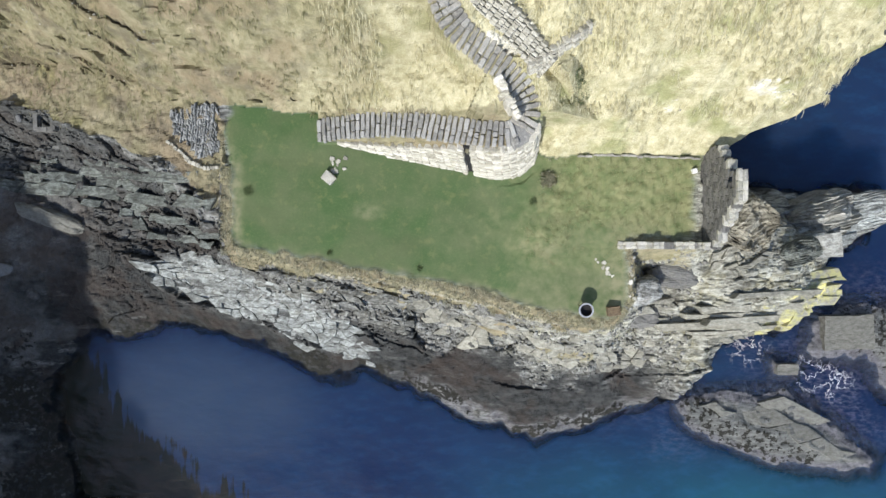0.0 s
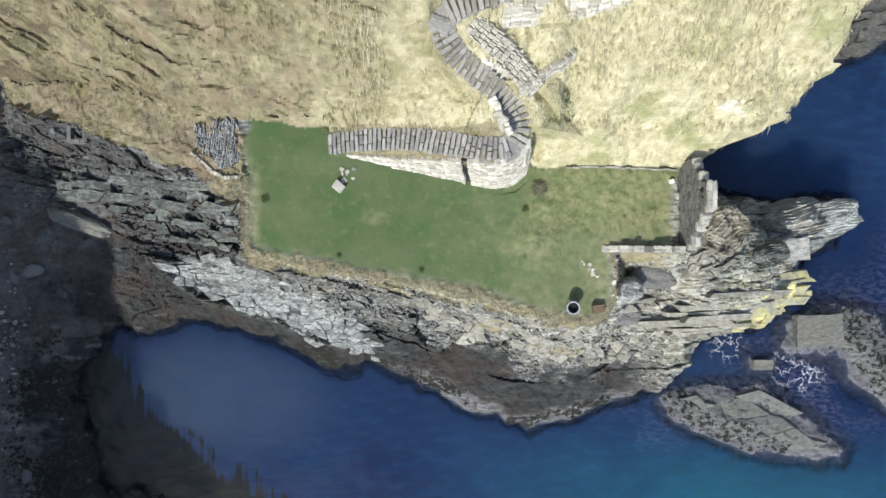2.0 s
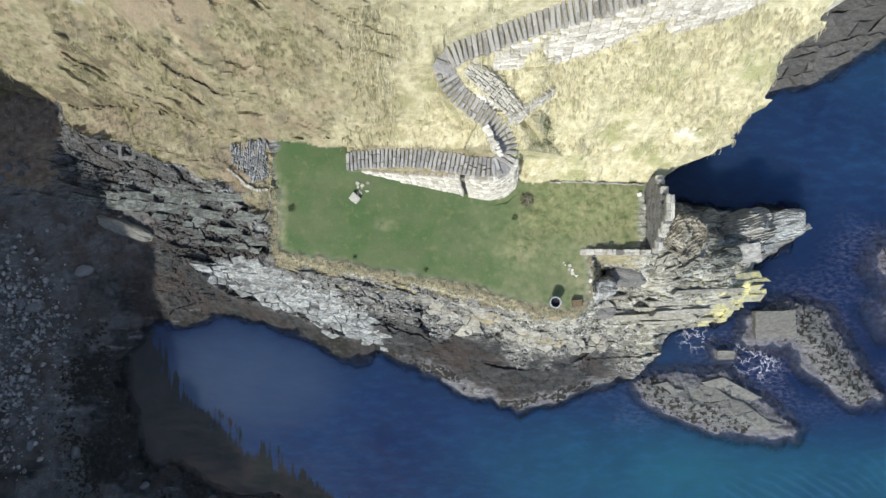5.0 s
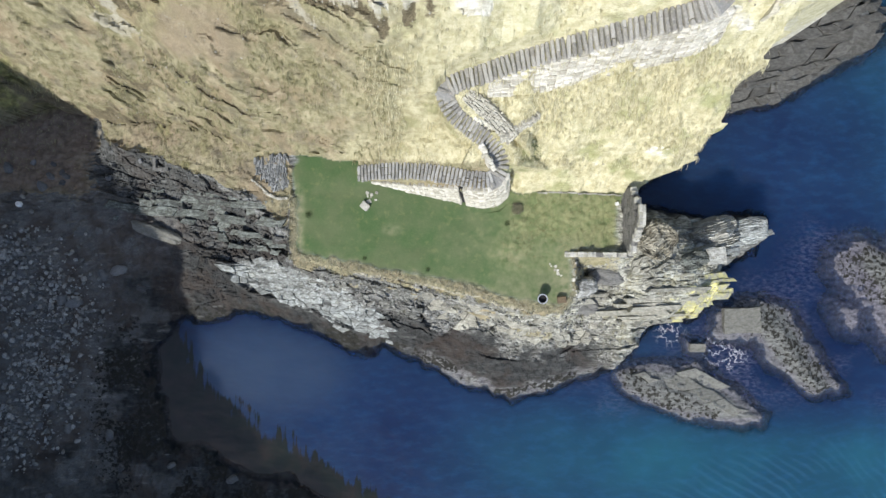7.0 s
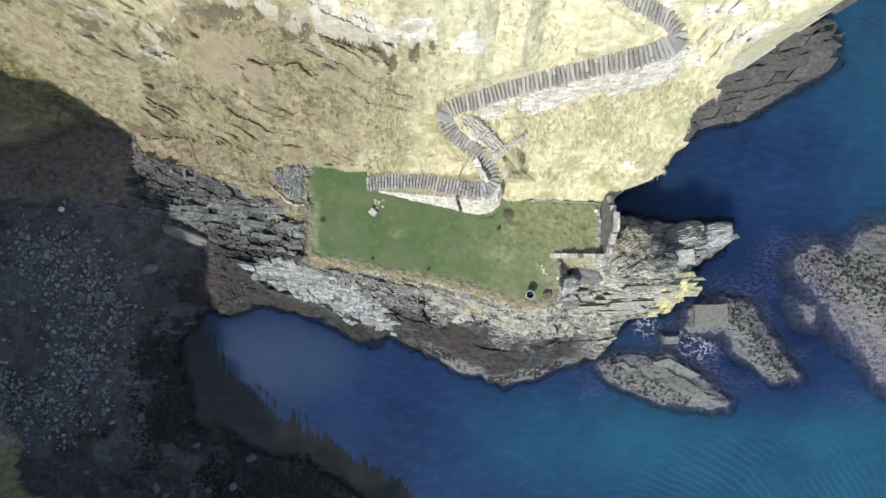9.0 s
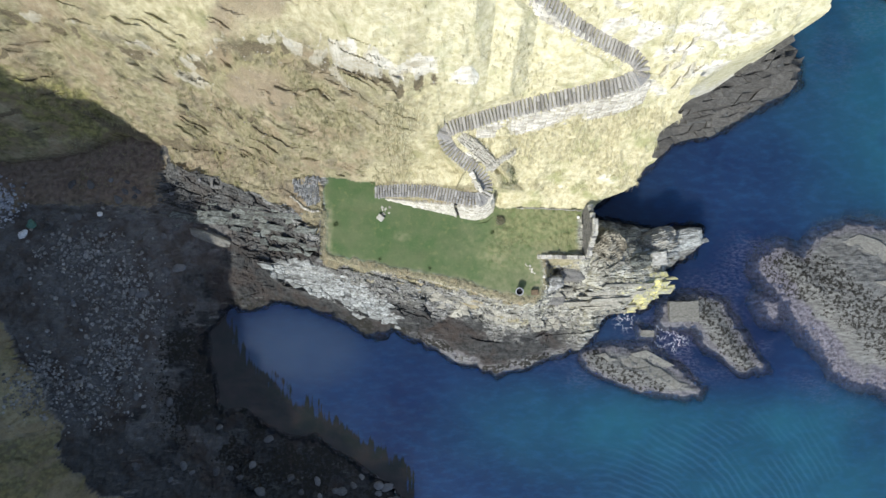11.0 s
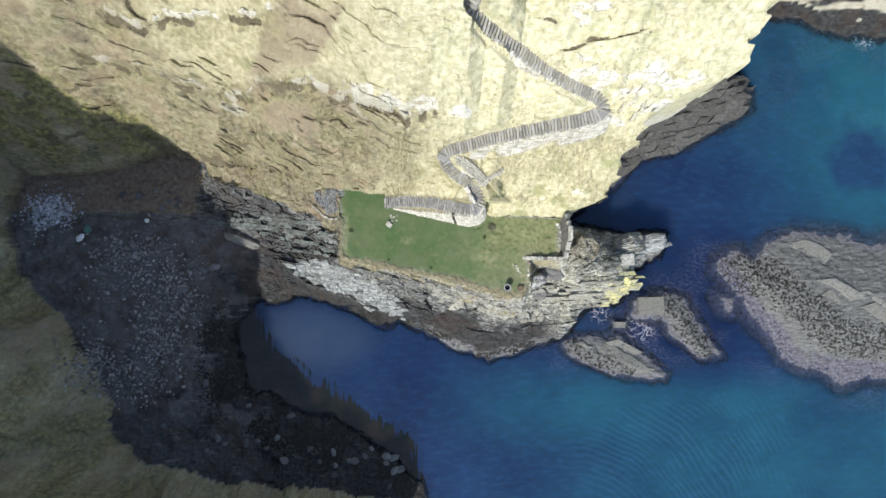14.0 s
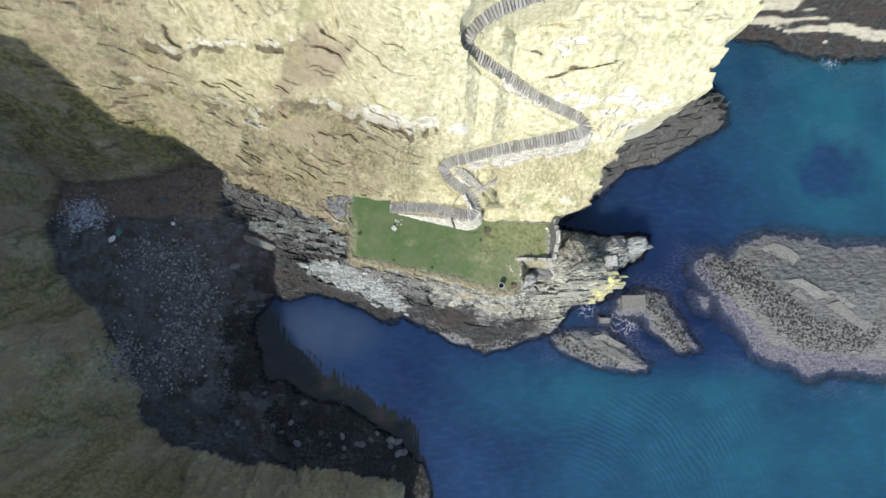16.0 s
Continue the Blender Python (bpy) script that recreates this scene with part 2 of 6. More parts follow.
def terrain(x, y, fine=True):
    """Height of the ground and the share of each kind of cover."""
    wx = x + 0.7 * fbm(x * 0.25, y * 0.25, 3, 1) + 0.25 * fbm(x * 1.1, y * 1.1, 2, 2)
    wy = y + 0.7 * fbm(x * 0.25, y * 0.25, 3, 3) + 0.25 * fbm(x * 1.1, y * 1.1, 2, 4)
    shore = inside_distance(wx, wy, SHORE)
    lawn_in = inside_distance(x + 0.12 * fbm(x * 1.5, y * 1.5, 2, 6), y + 0.15 * fbm(x * 1.2, y * 1.2, 3, 5), LAWN)
    to_lawn = np.maximum(-lawn_in, 0)
    u = np.clip(shore, 0, None) / (np.clip(shore, 0, None) + to_lawn + 1e-6)
    slope_noise = fbm(x * 0.35, y * 0.5, 4, 30)
    level = lawn_level(x)
    west = np.interp(u, [0, 0.1, 0.25, 0.5, 0.75, 0.97, 1], [0, 0.6, 1.4, 2.9, 4.6, 7.4, 8.3])
    # the beds break off in ledges
    q = (west + 0.10 * x + 0.5 * slope_noise) / 1.25
    ledged = (np.floor(q) + smooth(0.55, 0.95, q - np.floor(q))) * 1.25 - 0.10 * x - 0.5 * slope_noise
    west = np.where((u > 0.4) & (u < 0.97), 0.55 * west + 0.45 * ledged, west)
    west = west * (1 + (level / 8.3 - 1) * smooth(0.4, 1.0, u))
    east = np.interp(u, [0, 0.06, 0.25, 0.6, 0.95, 1], [0, 3.0, 6.4, 8.6, 9.6, 9.8])
    e = smooth(13, 20, x)
    h = west * (1 - e) + east * e
    h = np.minimum(h, np.interp(x, [16, 20, 24, 28, 30, 34], [11, 9.1, 6.6, 4.5, 3.2, 1.8]))
    h = np.where(shore < 0, np.maximum(shore * 0.9, -7), h)
    turf_w = inside_distance(wx, wy, TURF_WEST)
    h = np.maximum(h, 8.05 + 0.16 * np.minimum(x + 14.1, 0) + 0.1 * np.minimum(x + 22, 0) - 1.1 * np.maximum(-turf_w, 0))
    h = np.where(lawn_in > 0, level + 0.05 * fbm(x * 0.5, y * 0.5, 3, 8), h)

    # isles and rock platforms
    low = np.full(x.shape, -7.0)
    for rim, rise, cap in ((ISLAND, 0.3, 0.8), (SKERRY, 0.25, 0.5), (REEF, 0.28, 2.0), (LITTLE_ROCK, 1.0, 0.2), (AWASH, 0.1, 0.06), (PLATFORM, 0.9, 3.0)):
        d = inside_distance(wx * 0.75 + x * 0.25, wy * 0.75 + y * 0.25, rim)
        flat = 0.85 * smooth(4.2, 1.8, line_distance(x, y, REEF_FOOT)[0]) if rim is REEF else 0.0
        low = np.maximum(low, np.where(d > 0, np.minimum(d * rise, cap) * (1 - flat) + 0.04, d * (0.3 if rim is REEF or rim is AWASH else 0.6)))
    d = inside_distance(wx, wy, NORTH_SHORE)
    low = np.maximum(low, np.where(d > 0, np.interp(d, [0, 3, 6, 14, 30], [0, 1.2, 3, 26, 45]), d * 0.6))
    plat = inside_distance(wx, wy, PLATFORM) > -1.5
    rock_h = np.maximum(h, low)

    # south and west slopes; their heights out of view are set to shade the cove
    d = inside_distance(wx, wy, SOUTH_FOOT)
    sheer = smooth(-28, -35, y)
    rise = np.interp(d, [0, 8, 12, 18, 27, 40, 60], [0, 9, 20, 42, 78, 90, 95]) * (1 - sheer) + np.interp(d, [0, 3, 7, 11, 20, 28], [0, 6, 24, 41, 56, 68]) * sheer
    cap = np.interp(x + 0.8 * fbm(x * 0.3, y * 0.3, 3, 26), [-95, -76, -67, -63, -58, -53, -49, -46, -36, -28, -17, -7, -3], [90, 82, 64, 52, 46, 47, 44, 34.5, 24.5, 18, 13, 8.5, 5])
    cap = cap + 2.2 * fbm(x * 0.4, y * 0.4, 4, 64)
    south = np.where(d > 0, np.minimum(rise, cap) + np.interp(x, [-60, -40], [3.2, 1.4]), -7)

    # north cliff
    foot = np.interp(x, [-90, -66, -58, -52, -46, -40, -31.6, -24.7, -19.5, -16, -8, 3.5, 5.5, 12, 17, 30, 60], [11, 11, 10, 10, 11.5, 13.6, 11, 10, 8.3, 7.5, 7.2, 6.6, 4.9, 4.7, 4.6, 6, 8])
    d = wy * 0.5 + y * 0.5 - foot
    d = d - 0.3 * fbm(x * 0.35, y * 0.25, 3, 18) * smooth(5, 7, x)
    steep = np.interp(x, [-60, -20, -12, -6, 2, 7, 40], [0.85, 0.72, 0.75, 1.0, 1.0, 0.7, 0.72])
    face = np.interp(d, [-1, 0, 1.5, 3.8, 7.7, 12.5, 17, 22, 32, 200], [-2, 0, 3.2, 9.2, 17.5, 29, 37, 42, 46, 55]) * steep
    face = face + np.interp(x, [-60, -24, -17, -8, 4, 8, 16], [2.5, 4.5, 7.0, 8.3, 8.6, 9.2, 9.9])
    ledge = 2.6
    dip = np.interp(x, [-60, -20, -2, 6, 30], [-14, -2, 3.0, 2.0, -3])
    tilted = face + dip + 2.4 * fbm(x * 0.09, y * 0.14, 4, 20) + 0.2 * fbm(x * 0.3, y * 0.6, 3, 19)
    phase = tilted / ledge - np.floor(tilted / ledge)
    stepped = (np.floor(tilted / ledge) + smooth(0.1, 0.75, phase)) * ledge - tilted + face
    bare_n = fbm(x * 0.09 + 4, y * 0.16, 3, 23)
    rough = smooth(-0.35, 0.35, bare_n + 0.25 * smooth(-2, -14, x)) * (1 - 0.85 * smooth(1, 5, x) * smooth(16, 12, y))
    face = np.where(d > 0.3, face * (1 - 0.5 * rough) + stepped * 0.5 * rough, face)
    # thin beds that crop out in short broken ledges
    q = (tilted + 1.1 * fbm(x * 0.22, y * 0.3, 4, 73)) / 1.15
    thin_step = (smooth(0.45, 0.9, q - np.floor(q)) - (q - np.floor(q))) * 1.15
    face = face + np.where(d > 0.6, 0.75 * thin_step * smooth(-0.1, 0.35, fbm(x * 0.28, y * 0.4, 4, 74)) * (0.35 + 0.65 * smooth(6, -4, x)), 0)
    face = face + np.where(d > 0, 0.4 * fbm(x * 0.25, y * 0.8, 4, 22), 0) * smooth(0, 2, d)
    edge = np.interp(y, [4, 5, 5.5, 6.3, 7.8, 9.2, 10.8, 12.2, 13.4, 15, 15.9, 16.9, 17.6, 18.5, 20.3, 22, 26, 30, 40, 80], [17.2, 17.6, 18.2, 20.3, 21.2, 21.7, 21.4, 22.3, 22.8, 23.2, 25.4, 28.2, 29.7, 30.5, 30.2, 30.8, 33.5, 36.5, 41, 54])
    edge = edge + 0.4 * fbm(x * 0.22, y * 0.7, 4, 24) + 0.35 * np.sign(fbm(y * 0.9, y * 0.1, 2, 25))
    to_edge = edge - x
    cliff = np.minimum(face, to_edge * 17 + np.where(to_edge > 0, 3, -7))
    cliff = np.where(d > 0, cliff, -9)
    ground = np.maximum(np.maximum(rock_h, south), cliff)
    on_cliff = (cliff >= rock_h - 0.01) & (d > 0)
    on_south = (south > rock_h) & ~on_cliff
    lip, shaded_undercut, shown, damp = np.zeros(x.shape), np.zeros(x.shape), np.zeros(x.shape), np.zeros(x.shape)
    for pts, tall, share in BEDS:
        off = y - np.interp(x, [p[0] for p in pts], [p[1] for p in pts]) + 0.45 * fbm(x * 0.7, y * 0.15, 4, 61)
        ends = smooth(pts[0][0], pts[0][0] + 2.5, x) * smooth(pts[-1][0], pts[-1][0] - 2.5, x) * (0.45 + 0.55 * smooth(-0.6, 0.0, fbm(x * 0.3, y * 0.1, 3, 62 + len(pts))))
        lip = lip + tall * ends * smooth(-0.15, 0.15, off) * np.exp(-np.clip(off, 0, None) / 4.5)
        # band under each bed where the shade of its lip is painted
        shaded_undercut = np.maximum(shaded_undercut, ends * smooth(0.06, -0.08, off) * smooth(-0.3 - (1.6 if share < 0.12 else 0.75) * tall, -0.15, off) * smooth(-0.25, 0.35, fbm(x * 0.6, y * 0.3, 3, 67) + (0.7 if share < 0.12 else 0.35) * smooth(-14, -22, x)))
        damp = np.maximum(damp, 0.6 * tall * ends * smooth(-3.2, -0.6, off) * (off < 0))
        thin = 0.3 + 0.5 * smooth(-16, -10, x)
        shown = np.maximum(shown, share * ends * smooth(thin, 0.3 * thin, np.abs(off - 0.6 * thin)) * smooth(-0.1, 0.3, fbm(x * 0.9, y * 1.2, 3, 63) + 0.4 * smooth(-16, -10, x)))
    ground = ground + np.where(on_cliff, lip, 0)

    # banks in front of and behind the revetments
    for base, head in WALLS:
        reach, climb = (0.7, 5.0) if base is WALL_3[0] else (1.1, 4.0) if base is WALL_2[0] else (2.0, 2.0)
        dist, along = line_distance(x, y, base)
        z = np.interp(along, range(len(base)), [q[2] for q in base])
        front = ~left_of(x, y, base, along) & (dist < reach)
        ground = np.where(front, np.minimum(ground, z + 0.12 + np.maximum(dist - 0.5 * min(reach, 1.0), 0) * climb), ground)
        dist, along = line_distance(x, y, head)
        z = np.interp(along, range(len(head)), [q[2] for q in head])
        back = left_of(x, y, head, along) & (dist < (1.8 if reach > 1 else 0.6)) & ((reach > 1) | ((along > 0) & (along < len(head) - 1)))
        ground = np.where(back, np.maximum(ground, z - 0.10 - np.maximum(dist - 0.9, 0) * 1.6), ground)
    # steps are cut into the face
    corner = inside_distance(x, y, [(-16.5, 9.3), (-12.8, 9.3), (-12.8, 7.0), (-16.5, 7.0)]) > 0
    ground = np.where(corner, np.maximum(ground, 8.1), ground)
    nook = inside_distance(x, y, [(1.5, 6.4), (3.6, 5.9), (3.7, 6.7), (2.4, 8.0)])
    ground = np.where(nook > -0.2, np.maximum(ground, np.interp(y, [6, 8], [14.4, 15.9])), ground)
    carve, track = np.zeros(x.shape), np.full(x.shape, 9.0)
    for cutting in (False, True):
        for pts, width in WAYS:
            dist, along = line_distance(x, y, pts)
            z = np.interp(along, range(len(pts)), [p[2] for p in pts])
            over = dist - width * 0.5
            if not cutting:
                mid = np.interp(along, range(len(pts)), [p[1] for p in pts])
                up = (y > mid) & (over < (5.0 if pts is FLIGHT_2 else 2.5)) & (along > 0.05) & (along < len(pts) - 1.02)
                bank = np.minimum(0.4 * over, 0.3) - np.maximum(over - 0.6, 0) * 0.9 if pts is FLIGHT_2 else np.minimum(0.8 * over, 1.2)
                ground = np.where(up, np.maximum(ground, z + 0.02 + bank), ground)
            else:
                w = (1 - smooth(-0.12, 0.08, over)) * (along > 0)
                ground = ground * (1 - w) + (z - 0.2) * w
                carve, track = np.maximum(carve, w), np.minimum(track, np.maximum(over, 0))

    # cover
    lawn = np.where((y > 3.6) & (x > -11.5), smooth(-0.05, 0.25, lawn_in), smooth(0.15, 0.85, lawn_in + 0.35 * slope_noise)) * (~on_cliff) * (~on_south) * smooth(0.5, 0.2, ground - level)
    rough_turf = lawn * smooth(2.5, 8, x + 1.5 * slope_noise) * smooth(-3.5, 1.5, y + 1.5 * slope_noise)
    turf = smooth(-0.2, 0.5, turf_w + 0.4 * slope_noise) * (~on_cliff)
    seam = smooth(0.16, 0.03, np.abs(phase - 0.92)) * smooth(0.05, 0.45, fbm(x * 0.16, y * 0.35, 4, 29) + 0.15 * smooth(0, -14, x)) * smooth(-0.4, 0.3, fbm(x * 0.35, y * 0.9, 2, 28))
    outcrop = np.maximum.reduce([blob(x, y, -7.5, 15.2, 5.5, 1.6), blob(x, y, 14.0, 17.0, 3.4, 1.2), blob(x, y, 12.5, 21.6, 3.5, 1.2), blob(x, y, -25, 17.2, 3.5, 1.4),
                                 blob(x, y, 17.5, 13.6, 3, 1.2), 0.4 * blob(x, y, 13, 7.2, 6, 1.3), blob(x, y, -10.5, 7.9, 2.2, 0.7), blob(x, y, 3.2, 9.6, 2.0, 1.6), blob(x, y, -2, 24, 6, 1.5), blob(x, y, 20, 16.5, 4, 3)])
    strata = fbm(x * 0.5 + 0.1 * y, y * 1.6 + 0.5 * x * smooth(4, -10, x), 4, 27)
    bare = np.clip(outcrop * smooth(-0.15, 0.45, strata + 0.5 * outcrop - 0.2) + 0.36 * smooth(0.35, 0.8, strata + 0.5 * bare_n), 0, 1)
    chalk = np.maximum.reduce([blob(x, y, 14.6, 17.0, 2.8, 0.8), blob(x, y, 13.0, 18.7, 1.4, 0.6), blob(x, y, 22.5, 17.2, 4.2, 0.9), blob(x, y, 22.0, 15.7, 2.6, 0.8), blob(x, y, 1.6, 14.4, 1.8, 0.6)])
    bare = np.maximum.reduce([bare, shown, 1.3 * chalk * smooth(-0.5, 0.1, strata)])
    bare = np.clip(bare, 0, 1)
    seam = np.maximum(seam * rough, shaded_undercut)
    bare = np.maximum(bare, smooth(1.6, 0.2, to_edge + 0.8 * slope_noise) * 0.8 * smooth(6.5, 8.5, y))
    grass = np.where(on_cliff | ((lawn_in > 0) & (ground > level + 0.2)), 1 - bare * on_cliff, 0)
    grass = np.maximum(grass, np.where(on_south, 0.75 + 0.25 * smooth(-0.4, 0.3, fbm(x * 0.8, y * 0.8, 4, 70)), 0))
    rim = smooth(1.1, 0.3, to_lawn + 0.6 * fbm(x * 0.8, y * 0.8, 3, 31)) * (~on_cliff) * (lawn_in < 1.4) * smooth(12.5, 10.5, x) * smooth(-14.4, -13.6, x)
    patchy = smooth(0.05, 0.45, fbm(x * 0.3, y * 0.45, 4, 33) - 0.08 * to_lawn + 0.12 * np.clip(x, -14, 8) / 6) * smooth(5.5, 1.5, to_lawn) * smooth(-14, -4, x) * smooth(18, 13, x)
    ne_scrub = smooth(0.0, 0.4, fbm(x * 0.5, y * 0.5, 3, 34)) * blob(x, y, 19, 1.2, 3.2, 2.6) * (~on_cliff)
    trod = smooth(0.17, 0.05, np.abs(to_lawn - 0.45 - 0.2 * slope_noise)) * smooth(-10, -6, x) * smooth(9.5, 8, x) * (y < 0) * (~on_cliff)
    grass = np.clip(np.maximum.reduce([grass, turf * 0.9, rim * 0.95 * (y < 4), patchy * 0.85 * (~on_cliff), ne_scrub * 0.8]), 0, 1) * (1 - lawn) * (1 - 0.9 * trod)
    rock = np.clip(1 - grass - lawn, 0, 1) * (1 - carve)
    isle = (low > h) & ~on_cliff
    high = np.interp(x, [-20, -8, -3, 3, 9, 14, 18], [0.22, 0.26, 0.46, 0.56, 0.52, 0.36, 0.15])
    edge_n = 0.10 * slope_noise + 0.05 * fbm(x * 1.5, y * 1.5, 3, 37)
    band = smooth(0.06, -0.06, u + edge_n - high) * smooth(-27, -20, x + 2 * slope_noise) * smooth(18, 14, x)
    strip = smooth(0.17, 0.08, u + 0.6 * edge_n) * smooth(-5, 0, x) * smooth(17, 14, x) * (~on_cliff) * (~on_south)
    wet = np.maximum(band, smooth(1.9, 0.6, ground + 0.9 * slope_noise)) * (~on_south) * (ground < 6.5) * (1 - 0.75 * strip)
    # cast shade on the western shore, painted in the dark of wet rock
    wet = np.maximum(wet, smooth(-0.4, 0.5, inside_distance(wx, wy, SHADED_WET)) * (0.7 + 0.28 * smooth(-29, -25, x)) * (~on_cliff) * (ground < 6.5))
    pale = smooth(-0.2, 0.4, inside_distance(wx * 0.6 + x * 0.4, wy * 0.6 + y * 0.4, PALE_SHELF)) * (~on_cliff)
    # the pale shelf stays dry; the shade behind it is painted dark
    wet = np.maximum(wet * (1 - 0.9 * pale), 0.95 * smooth(0.9, 0.35, line_distance(x, y, CREVICE_SHADE)[0] + 0.3 * slope_noise))
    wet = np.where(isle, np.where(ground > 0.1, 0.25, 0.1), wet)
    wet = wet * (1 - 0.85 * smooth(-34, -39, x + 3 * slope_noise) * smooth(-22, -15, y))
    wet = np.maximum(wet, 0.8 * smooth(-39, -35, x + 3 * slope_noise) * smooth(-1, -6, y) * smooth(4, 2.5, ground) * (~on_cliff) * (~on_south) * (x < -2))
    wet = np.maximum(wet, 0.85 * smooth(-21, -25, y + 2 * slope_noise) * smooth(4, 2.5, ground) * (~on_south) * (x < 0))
    # the cliff's shade on the cove corner and between slabs, painted likewise
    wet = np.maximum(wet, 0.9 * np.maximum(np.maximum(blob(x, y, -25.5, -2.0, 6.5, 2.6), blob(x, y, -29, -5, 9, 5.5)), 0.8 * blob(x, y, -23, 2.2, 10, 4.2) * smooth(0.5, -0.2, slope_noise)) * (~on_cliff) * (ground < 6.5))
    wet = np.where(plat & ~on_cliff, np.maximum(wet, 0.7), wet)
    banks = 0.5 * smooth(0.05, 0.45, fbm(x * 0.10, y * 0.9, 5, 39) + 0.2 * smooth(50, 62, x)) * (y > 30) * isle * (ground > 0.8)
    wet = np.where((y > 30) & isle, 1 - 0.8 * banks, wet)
    # shade between the western slabs, painted as an overall darkening
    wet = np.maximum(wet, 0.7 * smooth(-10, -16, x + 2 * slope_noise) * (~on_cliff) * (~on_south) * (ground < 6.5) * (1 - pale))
    weed = np.zeros(x.shape)
    for pts, reach, thick_n in WEED:
        weed = np.maximum(weed, thick_n * smooth(reach, 0.45 * reach, line_distance(x, y, pts)[0] + 0.7 * fbm(x * 0.5, y * 0.5, 3, 35)))
    weed = weed * isle * smooth(-0.1, 0.1, ground)
    weed = np.maximum(weed, 0.8 * smooth(-0.4, 0.2, fbm(x * 0.5, y * 0.5, 3, 38)) * smooth(0.20, 0.08, u + 0.3 * edge_n) * (ground > 0.0) * smooth(-14, -8, x) * smooth(17, 14, x) * (y < 0))
    reddish = smooth(-0.5, 0.2, fbm(x * 0.3, y * 0.3, 3, 66)) * smooth(-40, -34, x) * smooth(-4, -9, y) * smooth(1.6, 0.7, ground) * (y > -34) * (x < -2)
    weed = np.maximum(weed, 0.75 * reddish)
    fringe = np.where(isle & (y < 12) & (x < 90), smooth(0.30, 0.12, ground + 0.10 * slope_noise) * smooth(-0.9, -0.1, ground), 0) * (0.65 + 0.35 * smooth(4.5, 2.5, line_distance(x, y, REEF_FOOT)[0]))
    fringe = np.maximum(fringe, 0.4 * strip * smooth(-0.5, 0.2, slope_noise + 0.3))
    lichen = smooth(0.25, 0.8, 0.95 * blob(x, y, 26.0, -5.6, 4.4, 3.4) + 0.3 * fbm(x * 0.3, y * 0.8, 4, 36)) * smooth(1.5, 3.5, ground) * (x > 20) * smooth(2.5, -1.5, y) * (~on_cliff)
    lichen = np.maximum(lichen, 0.06 * smooth(-6, 4, x) * smooth(-0.3, 0.3, fbm(x * 0.7, y * 0.9, 4, 57)) * smooth(3, 5, ground) * (y < 0) * (~on_cliff))
    beach = smooth(-23, -29, x + 2 * slope_noise) * smooth(3.6, 2.0, ground) * (~on_cliff) * smooth(6, 2, y + 2 * slope_noise)
    wet = np.maximum(wet, 0.15 * smooth(-27, -33, x) * smooth(2, 6, y + 2 * slope_noise) * (~on_cliff) * (~on_south))
    moss = np.clip(1.6 * np.maximum(blob(x, y, -54, 17.5, 13, 9), 0.8 * blob(x, y, -44, 15, 8, 4)) * smooth(-0.6, 0.2, slope_noise), 0, 0.9)
    brown = np.maximum.reduce([smooth(-0.5, 0.5, inside_distance(wx, wy, rim) + 0.4 * slope_noise) for rim in BROWN_EARTH]) * on_cliff
    moss = np.clip(np.maximum(moss, 0.6 * damp * on_cliff * smooth(-0.5, 0.3, slope_noise)), 0, 0.9)
    soil = smooth(-32, -37, x + 2 * slope_noise) * smooth(3, 6, y + 1.5 * slope_noise) * (~on_cliff) * (~on_south)
    grass = np.maximum(grass, 0.9 * soil)
    moss = np.maximum(moss, 0.55 * turf * smooth(-20, -24, x) * smooth(0.0, 0.35, fbm(x * 0.45, y * 0.45, 4, 71)))
    brown = np.maximum(brown, 0.6 * on_south * smooth(-0.3, 0.3, fbm(x * 0.16, y * 0.16, 5, 58)))
    moss = np.maximum(moss, 0.55 * on_south * smooth(0.0, 0.4, fbm(x * 0.2, y * 0.2, 5, 69)))

    if fine:
        # bedding planes and joints of the rock
        a = radians(-17)
        ux, uy = x * math.cos(a) + y * math.sin(a), -x * math.sin(a) + y * math.cos(a)
        ux = ux + 0.3 * fbm(x * 0.7, y * 0.7, 2, 40)
        uy = uy + 0.15 * fbm(x * 0.5, y * 0.5, 2, 49)
        ux, uy = np.where(x > 13, x + 0.3 * fbm(x, y, 2, 40), ux), np.where(x > 13, y * 1.15 - 0.06 * x, uy)
        g1, r1 = cells(ux / 2.6, uy / 0.95, 41)
        g2, r2 = cells(ux / 0.95, uy / 0.42, 42)
        g3, r3 = cells(ux / 7.0, uy / 2.6, 43)
        amp = rock * (~on_cliff) * (~corner) * np.where(isle, 0.12, 1.0) * (1 - soil) * smooth(-0.4, 0.8, ground) * (1 - 0.95 * beach) * (1 - 0.8 * band)
        blocks = (r3 - 0.5) * 1.3 + (r1 - 0.5) * 0.7 + (r2 - 0.5) * 0.28
        joints = 0.26 * smooth(0.10, 0.0, g1) + 0.18 * smooth(0.12, 0.02, g2) + 0.3 * smooth(0.05, 0.0, g3)
        amp = amp * (1 - 0.8 * pale) * (1 - 0.6 * smooth(-0.4, 0.5, inside_distance(x, y, SHADED_WET)))
        amp = amp * (1 - 0.4 * smooth(-4, 3, x) * smooth(15, 12, x))
        amp = amp * (1 - 0.55 * smooth(13, 15, x))
        amp = amp * np.where(x > 9, smooth(0.2, 3.5, to_lawn), 1.0)
        ground = ground + amp * (blocks - joints)
        ground = ground + np.where(on_cliff, rock, 0) * 0.5 * (r2 + r1 - 1.0)
        ground = ground + rock * 0.10 * fbm(x * 2.2, y * 2.2, 3, 44)
